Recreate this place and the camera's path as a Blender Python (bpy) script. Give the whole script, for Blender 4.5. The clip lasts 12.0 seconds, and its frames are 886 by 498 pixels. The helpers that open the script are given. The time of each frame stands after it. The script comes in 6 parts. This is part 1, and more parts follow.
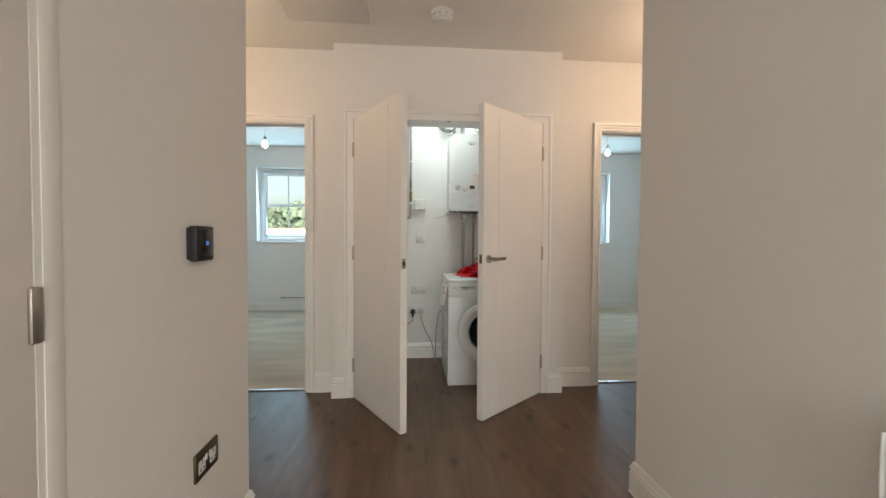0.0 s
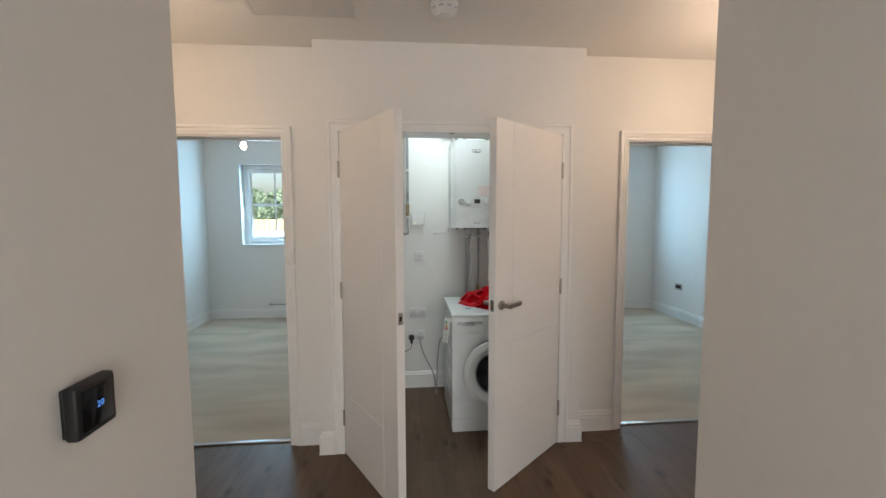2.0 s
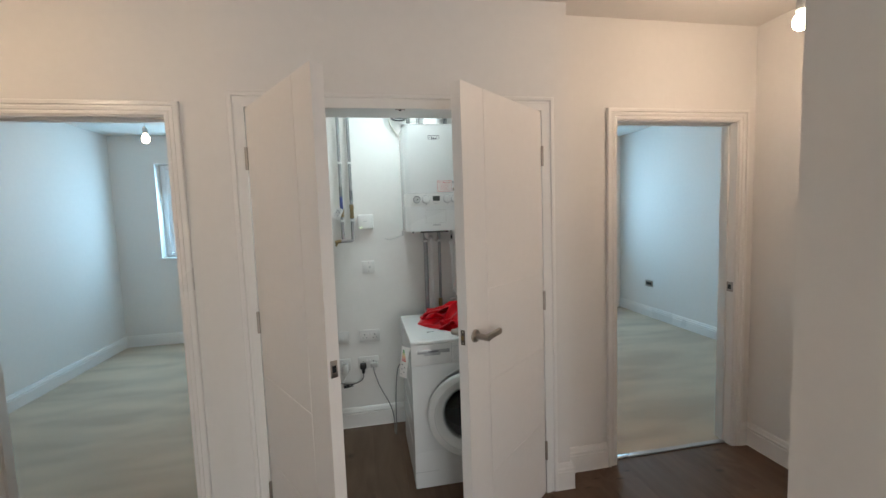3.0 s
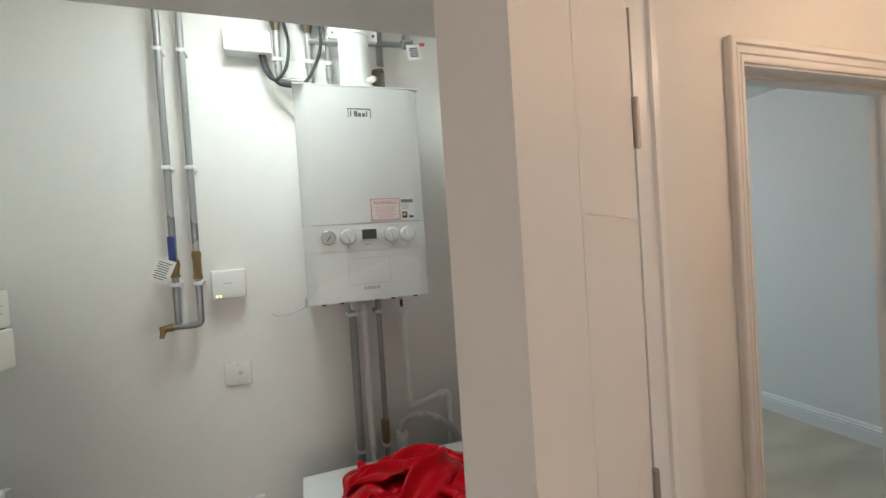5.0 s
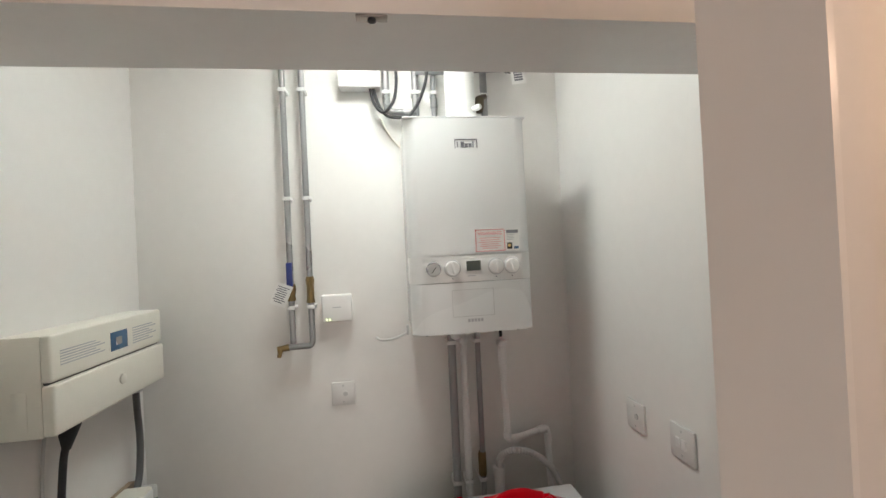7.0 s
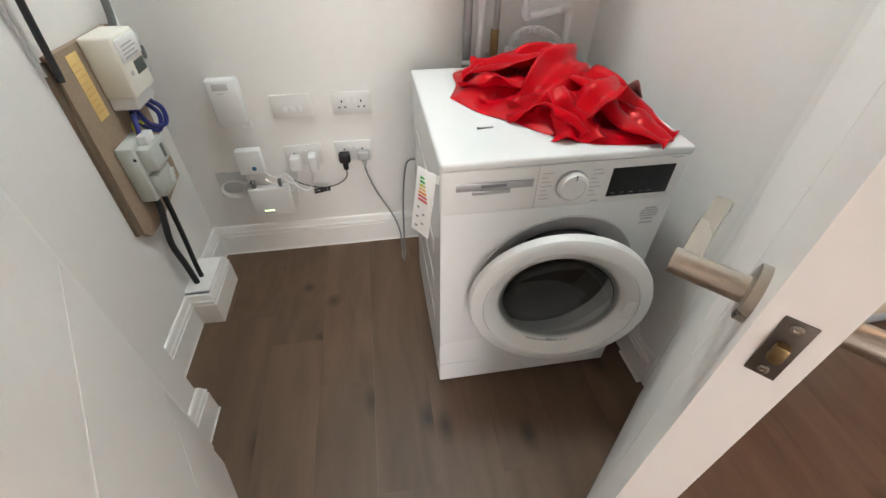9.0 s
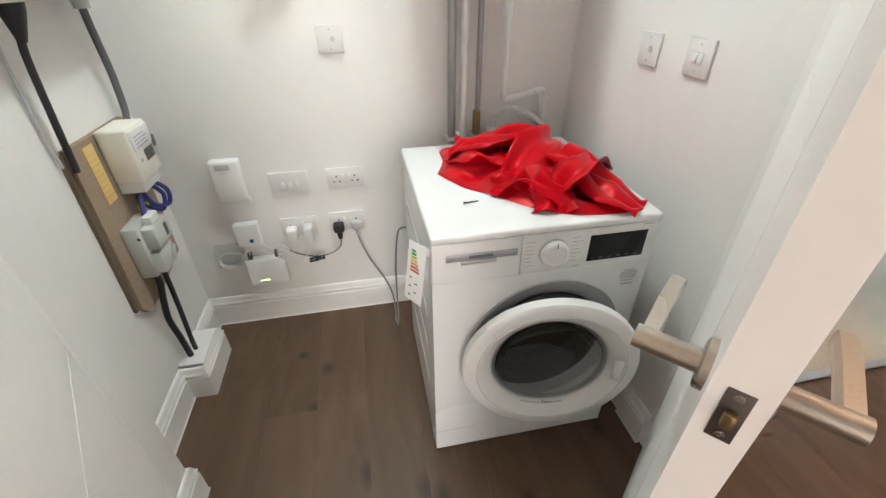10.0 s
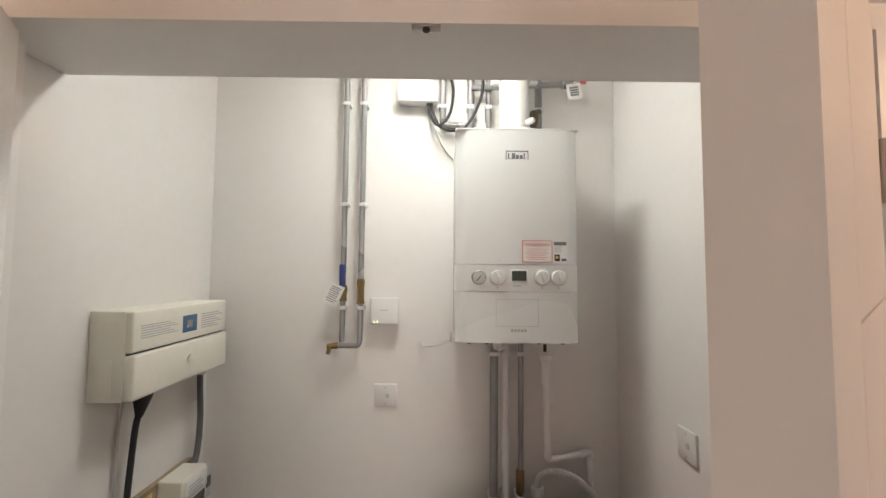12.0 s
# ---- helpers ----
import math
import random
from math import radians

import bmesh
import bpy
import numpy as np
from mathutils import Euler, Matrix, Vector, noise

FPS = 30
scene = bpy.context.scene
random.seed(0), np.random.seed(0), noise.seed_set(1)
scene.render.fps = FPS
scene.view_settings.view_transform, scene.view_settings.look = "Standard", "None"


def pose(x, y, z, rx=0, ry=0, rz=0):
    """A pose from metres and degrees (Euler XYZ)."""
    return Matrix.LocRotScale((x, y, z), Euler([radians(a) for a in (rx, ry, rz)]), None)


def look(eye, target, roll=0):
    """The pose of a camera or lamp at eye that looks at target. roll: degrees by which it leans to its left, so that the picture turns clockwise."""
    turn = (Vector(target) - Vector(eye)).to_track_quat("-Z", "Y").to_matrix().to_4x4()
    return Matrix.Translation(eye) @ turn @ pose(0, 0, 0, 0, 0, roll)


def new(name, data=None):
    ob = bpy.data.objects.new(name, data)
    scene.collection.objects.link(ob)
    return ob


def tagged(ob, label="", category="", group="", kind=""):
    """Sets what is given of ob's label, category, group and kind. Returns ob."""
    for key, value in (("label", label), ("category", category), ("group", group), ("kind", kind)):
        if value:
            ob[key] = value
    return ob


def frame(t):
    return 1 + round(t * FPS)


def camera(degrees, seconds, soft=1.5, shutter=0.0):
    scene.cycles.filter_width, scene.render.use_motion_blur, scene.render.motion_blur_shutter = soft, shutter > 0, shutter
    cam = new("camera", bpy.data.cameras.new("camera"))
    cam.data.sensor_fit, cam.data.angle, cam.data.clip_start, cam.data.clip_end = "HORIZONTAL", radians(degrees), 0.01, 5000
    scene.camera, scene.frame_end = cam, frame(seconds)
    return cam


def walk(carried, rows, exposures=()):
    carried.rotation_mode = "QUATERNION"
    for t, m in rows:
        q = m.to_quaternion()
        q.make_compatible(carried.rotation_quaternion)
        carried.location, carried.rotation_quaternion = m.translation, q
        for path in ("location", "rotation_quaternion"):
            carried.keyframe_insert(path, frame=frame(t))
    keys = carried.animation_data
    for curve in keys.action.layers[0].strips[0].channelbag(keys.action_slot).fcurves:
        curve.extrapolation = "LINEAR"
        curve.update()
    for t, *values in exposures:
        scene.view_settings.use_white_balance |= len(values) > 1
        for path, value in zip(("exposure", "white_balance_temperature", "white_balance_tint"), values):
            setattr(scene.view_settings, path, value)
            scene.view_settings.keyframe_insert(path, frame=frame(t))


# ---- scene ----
cam = camera(93.9, 12.0)
PATH = [
    (0, (0.584, -3.053, 1.178), (0.747, -1.06, 1.125), 0.3),
    (0.5, (0.673, -2.991, 1.435), (0.869, -1.002, 1.356), 0.2),
    (1, (0.667, -2.916, 1.551), (0.773, -0.922, 1.445), 0.6),
    (1.5, (0.62, -2.803, 1.531), (0.713, -0.811, 1.38), 0.6),
    (2, (0.585, -2.597, 1.53), (0.761, -0.612, 1.368), -0.2),
    (2.5, (0.604, -2.339, 1.519), (0.876, -0.366, 1.335), -1.2),
    (3, (0.675, -2.006, 1.534), (1.046, -0.047, 1.368), -2.0),
    (3.2, (0.698, -1.868, 1.532), (1.118, 0.08, 1.371), -2.2),
    (4.8, (0.984, -0.741, 1.604), (1.562, 1.172, 1.519), -2.6),
    (5, (0.943, -0.655, 1.606), (1.587, 1.238, 1.564), -3.8),
    (5.5, (0.954, -0.513, 1.641), (1.582, 1.386, 1.645), -3.6),
    (6, (0.949, -0.519, 1.681), (1.48, 1.407, 1.767), -3.4),
    (6.5, (0.922, -0.577, 1.722), (1.28, 1.388, 1.828), -3.1),
    (6.7, (0.906, -0.602, 1.715), (1.189, 1.376, 1.808), -2.9),
    (8.3, (0.772, -0.57, 1.457), (1.016, 1.226, 0.611), -1.3),
    (8.5, (0.778, -0.563, 1.406), (1.028, 1.149, 0.403), -0.8),
    (9, (0.772, -0.579, 1.293), (1.02, 0.905, -0.024), 0.5),
    (9.5, (0.767, -0.603, 1.261), (1.027, 0.817, -0.124), 0.6),
    (10, (0.771, -0.604, 1.349), (1.084, 1.037, 0.25), -0.6),
    (10.5, (0.791, -0.612, 1.479), (1.148, 1.246, 0.832), -1.8),
    (11, (0.819, -0.615, 1.582), (1.166, 1.34, 1.341), -2.3),
    (11.5, (0.865, -0.606, 1.635), (1.099, 1.38, 1.653), -1.3),
    (12, (0.895, -0.627, 1.65), (0.917, 1.37, 1.765), 0.4),
]
EXPOSURES = [(0, 0.92, 6350, 9), (0.5, 0.88, 6250, 9), (1.5, 0.81, 6050, 9), (2.5, 0.8, 5900, 8), (3.0, 0.73, 5900, 8), (3.2, 0.73, 5950, 9), (5, 0.74, 6400, 12), (5.5, 0.70, 6650, 14), (6.7, 0.74, 6700, 18), (8.5, 1.4, 6500, 18), (9.5, 2.1, 6250, 14), (10.0, 1.96, 6350, 14), (10.5, 1.64, 6500, 15), (11, 1.15, 6500, 17), (11.5, 0.83, 6850, 19), (12, 0.80, 7050, 22)]
LEFT_OPEN, RIGHT_OPEN = 60, 41.2   # degrees by which the two cupboard leaves stand open
walk(cam, [(t, look(eye, to, roll)) for t, eye, to, roll in PATH], EXPOSURES)

# ---- world and lights ----
world = bpy.data.worlds.new("world")
scene.world = world
world.use_nodes = True
wn = world.node_tree
sky = wn.nodes.new("ShaderNodeTexSky")
sky.sky_type, sky.sun_disc = "NISHITA", False
sky.sun_elevation, sky.sun_rotation = radians(38), radians(150)
sky.dust_density, sky.air_density = 4.0, 1.2
wn.links.new(sky.outputs[0], wn.nodes["Background"].inputs[0])
wn.nodes["Background"].inputs[1].default_value = 0.15


def lamp(name, kind, energy, color, m, **more):
    data = bpy.data.lights.new(name, kind)
    data.energy, data.color = energy, color
    for key, value in more.items():
        setattr(data, key, value)
    ob = new(name, data)
    ob.matrix_world = m
    return ob


lamp("sun", "SUN", 5.0, (1, 0.96, 0.9), look((6, -14, 12), (0, 0, 0)), angle=radians(12))
DAY = (0.47, 0.79, 1.0)
lamp("window_light_bedroom", "AREA", 16, DAY, look((-1.38, 3.86, 1.7), (-1.38, 0, 1.2)), shape="RECTANGLE", size=0.8, size_y=1.1)
lamp("window_light_other_bedroom", "AREA", 17, DAY, look((3.53, 3.86, 1.7), (3.53, 0, 1.2)), shape="RECTANGLE", size=0.8, size_y=1.1)
# Added fill from behind the camera, set at an assumed, unseen opening.
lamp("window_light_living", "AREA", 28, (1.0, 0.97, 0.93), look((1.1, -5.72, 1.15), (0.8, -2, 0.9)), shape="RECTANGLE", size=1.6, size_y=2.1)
WARM = (1.0, 0.675, 0.475)
lamp("bulb_light_lobby", "POINT", 4.7, WARM, pose(2.42, -0.60, 2.24), shadow_soft_size=0.035)
lamp("bulb_light_lobby_far", "POINT", 2.8, WARM, pose(-0.80, -0.62, 2.24), shadow_soft_size=0.04)
lamp("bulb_light_cupboard", "AREA", 3.7, (0.79, 1.0, 0.97), pose(0.88, 0.58, 2.555), shape="DISK", size=0.26)
lamp("bulb_light_bedroom", "POINT", 3.0, WARM, pose(-1.10, 1.97, 2.25), shadow_soft_size=0.035)
lamp("bulb_light_other_bedroom", "POINT", 3.0, WARM, pose(3.07, 2.0, 2.25), shadow_soft_size=0.035)

# ---- materials ----


def material(name, color, rough=0.5, metal=0.0, vary=0.06, scale=6.0, bump=0.0, bump_scale=200.0, emit=0.0, coat=0.0, spec=0.5):
    """A plain surface with broad and fine unevenness in tone, gloss and relief."""
    m = bpy.data.materials.new(name)
    m.use_nodes = True
    n, l = m.node_tree.nodes, m.node_tree.links
    b = n["Principled BSDF"]
    b.inputs["Metallic"].default_value, b.inputs["Roughness"].default_value = metal, rough
    b.inputs["Coat Weight"].default_value = coat
    b.inputs["Specular IOR Level"].default_value = spec
    b.inputs["Base Color"].default_value = (*color, 1)
    if emit:
        b.inputs["Emission Color"].default_value, b.inputs["Emission Strength"].default_value = (*color, 1), emit
        return m
    tc = n.new("ShaderNodeTexCoord")
    if vary:
        big, fine = n.new("ShaderNodeTexNoise"), n.new("ShaderNodeTexNoise")
        big.inputs["Scale"].default_value, big.inputs["Detail"].default_value = scale * 0.3, 3
        fine.inputs["Scale"].default_value, fine.inputs["Detail"].default_value = scale * 9, 4
        l.new(tc.outputs["Object"], big.inputs[0]), l.new(tc.outputs["Object"], fine.inputs[0])
        add = n.new("ShaderNodeMath")
        l.new(big.outputs[0], add.inputs[0]), l.new(fine.outputs[0], add.inputs[1])
        ramp = n.new("ShaderNodeMapRange")
        ramp.inputs[1].default_value, ramp.inputs[2].default_value = 0.6, 1.4
        ramp.inputs[3].default_value, ramp.inputs[4].default_value = 1 - vary, 1 + vary
        l.new(add.outputs[0], ramp.inputs[0])
        mul = n.new("ShaderNodeVectorMath")
        mul.operation = "SCALE"
        mul.inputs[0].default_value = color
        l.new(ramp.outputs[0], mul.inputs["Scale"]), l.new(mul.outputs[0], b.inputs["Base Color"])
        rr = n.new("ShaderNodeMapRange")
        rr.inputs[1].default_value, rr.inputs[2].default_value = 0.3, 0.7
        rr.inputs[3].default_value, rr.inputs[4].default_value = max(rough - 0.07, 0.03), min(rough + 0.07, 1)
        l.new(big.outputs[0], rr.inputs[0]), l.new(rr.outputs[0], b.inputs["Roughness"])
    if bump:
        bn, bp = n.new("ShaderNodeTexNoise"), n.new("ShaderNodeBump")
        bn.inputs["Scale"].default_value, bn.inputs["Detail"].default_value = bump_scale, 3
        bp.inputs["Strength"].default_value, bp.inputs["Distance"].default_value = bump, 0.002
        l.new(tc.outputs["Object"], bn.inputs[0]), l.new(bn.outputs[0], bp.inputs["Height"]), l.new(bp.outputs[0], b.inputs["Normal"])
    return m


def wood_floor():
    m = bpy.data.materials.new("oak_vinyl_plank")
    m.use_nodes = True
    n, l = m.node_tree.nodes, m.node_tree.links
    b = n["Principled BSDF"]
    tc, info, mp, off = n.new("ShaderNodeTexCoord"), n.new("ShaderNodeObjectInfo"), n.new("ShaderNodeMapping"), n.new("ShaderNodeVectorMath")
    off.operation = "SCALE"
    off.inputs[0].default_value = (17.3, 31.1, 5.7)
    l.new(info.outputs["Random"], off.inputs["Scale"])
    l.new(tc.outputs["Object"], mp.inputs[0]), l.new(off.outputs[0], mp.inputs["Location"])
    st = n.new("ShaderNodeMapping")
    st.inputs["Scale"].default_value = (9, 1.0, 1)
    l.new(mp.outputs[0], st.inputs[0])
    grain = n.new("ShaderNodeTexNoise")
    grain.inputs["Scale"].default_value, grain.inputs["Detail"].default_value, grain.inputs["Distortion"].default_value = 1.6, 8, 0.9
    l.new(st.outputs[0], grain.inputs[0])
    st2 = n.new("ShaderNodeMapping")
    st2.inputs["Scale"].default_value = (5, 1.0, 1)
    l.new(mp.outputs[0], st2.inputs[0])
    cloud = n.new("ShaderNodeTexNoise")
    cloud.inputs["Scale"].default_value, cloud.inputs["Detail"].default_value, cloud.inputs["Distortion"].default_value = 1.7, 3, 1.2
    l.new(st2.outputs[0], cloud.inputs[0])
    st3 = n.new("ShaderNodeMapping")
    st3.inputs["Scale"].default_value = (6.5, 3.4, 1)
    l.new(mp.outputs[0], st3.inputs[0])
    knot = n.new("ShaderNodeTexVoronoi")
    knot.voronoi_dimensions = "2D"
    knot.inputs["Scale"].default_value = 0.46
    l.new(st3.outputs[0], knot.inputs[0])
    kr = n.new("ShaderNodeMapRange")
    kr.inputs[1].default_value, kr.inputs[2].default_value = 0.02, 0.11
    kr.inputs[3].default_value, kr.inputs[4].default_value = 0.42, 1.0
    l.new(knot.outputs["Distance"], kr.inputs[0])
    mix = n.new("ShaderNodeMath")
    mix.operation = "MULTIPLY_ADD"
    mix.inputs[1].default_value = 0.55
    l.new(grain.outputs[0], mix.inputs[0])
    half = n.new("ShaderNodeMath")
    half.operation = "MULTIPLY"
    half.inputs[1].default_value = 0.5
    l.new(cloud.outputs[0], half.inputs[0]), l.new(half.outputs[0], mix.inputs[2])
    ramp = n.new("ShaderNodeValToRGB")
    ramp.color_ramp.elements[0].position, ramp.color_ramp.elements[0].color = 0.32, (0.078, 0.045, 0.026, 1)
    ramp.color_ramp.elements[1].position, ramp.color_ramp.elements[1].color = 0.74, (0.146, 0.087, 0.052, 1)
    l.new(mix.outputs[0], ramp.inputs[0])
    tone = n.new("ShaderNodeMapRange")
    tone.inputs[3].default_value, tone.inputs[4].default_value = 0.92, 1.07
    l.new(info.outputs["Random"], tone.inputs[0])
    mm = n.new("ShaderNodeMath")
    mm.operation = "MULTIPLY"
    l.new(tone.outputs[0], mm.inputs[0]), l.new(kr.outputs[0], mm.inputs[1])
    sc = n.new("ShaderNodeVectorMath")
    sc.operation = "SCALE"
    l.new(ramp.outputs[0], sc.inputs[0]), l.new(mm.outputs[0], sc.inputs["Scale"]), l.new(sc.outputs[0], b.inputs["Base Color"])
    rr = n.new("ShaderNodeMapRange")
    rr.inputs[3].default_value, rr.inputs[4].default_value = 0.52, 0.42
    b.inputs["Specular IOR Level"].default_value = 0.4
    l.new(grain.outputs[0], rr.inputs[0]), l.new(rr.outputs[0], b.inputs["Roughness"])
    bp = n.new("ShaderNodeBump")
    bp.inputs["Strength"].default_value, bp.inputs["Distance"].default_value = 0.25, 0.001
    l.new(grain.outputs[0], bp.inputs["Height"]), l.new(bp.outputs[0], b.inputs["Normal"])
    return m


def carpet_material():
    m = bpy.data.materials.new("beige_carpet")
    m.use_nodes = True
    n, l = m.node_tree.nodes, m.node_tree.links
    b = n["Principled BSDF"]
    b.inputs["Roughness"].default_value = 0.95
    b.inputs["Sheen Weight"].default_value = 0.3
    tc = n.new("ShaderNodeTexCoord")
    nap, mp = n.new("ShaderNodeTexNoise"), n.new("ShaderNodeMapping")
    mp.inputs["Rotation"].default_value, mp.inputs["Scale"].default_value = (0, 0, radians(20)), (0.8, 2.7, 1)
    nap.inputs["Scale"].default_value, nap.inputs["Detail"].default_value, nap.inputs["Distortion"].default_value = 1.5, 1.5, 0.25
    l.new(tc.outputs["Object"], mp.inputs[0]), l.new(mp.outputs[0], nap.inputs[0])
    tuft = n.new("ShaderNodeTexNoise")
    tuft.inputs["Scale"].default_value, tuft.inputs["Detail"].default_value = 170, 3
    l.new(tc.outputs["Object"], tuft.inputs[0])
    ramp = n.new("ShaderNodeValToRGB")
    ramp.color_ramp.elements[0].position, ramp.color_ramp.elements[0].color = 0.34, (0.43, 0.345, 0.247, 1)
    ramp.color_ramp.elements[1].position, ramp.color_ramp.elements[1].color = 0.62, (0.58, 0.478, 0.350, 1)
    l.new(nap.outputs[0], ramp.inputs[0])
    tr = n.new("ShaderNodeMapRange")
    tr.inputs[1].default_value, tr.inputs[2].default_value, tr.inputs[3].default_value, tr.inputs[4].default_value = 0.3, 0.7, 0.8, 1.15
    l.new(tuft.outputs[0], tr.inputs[0])
    sc = n.new("ShaderNodeVectorMath")
    sc.operation = "SCALE"
    l.new(ramp.outputs[0], sc.inputs[0]), l.new(tr.outputs[0], sc.inputs["Scale"]), l.new(sc.outputs[0], b.inputs["Base Color"])
    bp = n.new("ShaderNodeBump")
    bp.inputs["Strength"].default_value, bp.inputs["Distance"].default_value = 0.8, 0.006
    l.new(tuft.outputs[0], bp.inputs["Height"]), l.new(bp.outputs[0], b.inputs["Normal"])
    return m


def glass_material(name, color=(1, 1, 1), rough=0.0):
    m = bpy.data.materials.new(name)
    m.use_nodes = True
    b = m.node_tree.nodes["Principled BSDF"]
    b.inputs["Base Color"].default_value = (*color, 1)
    b.inputs["Roughness"].default_value, b.inputs["Transmission Weight"].default_value, b.inputs["IOR"].default_value = rough, 1.0, 1.45
    return m


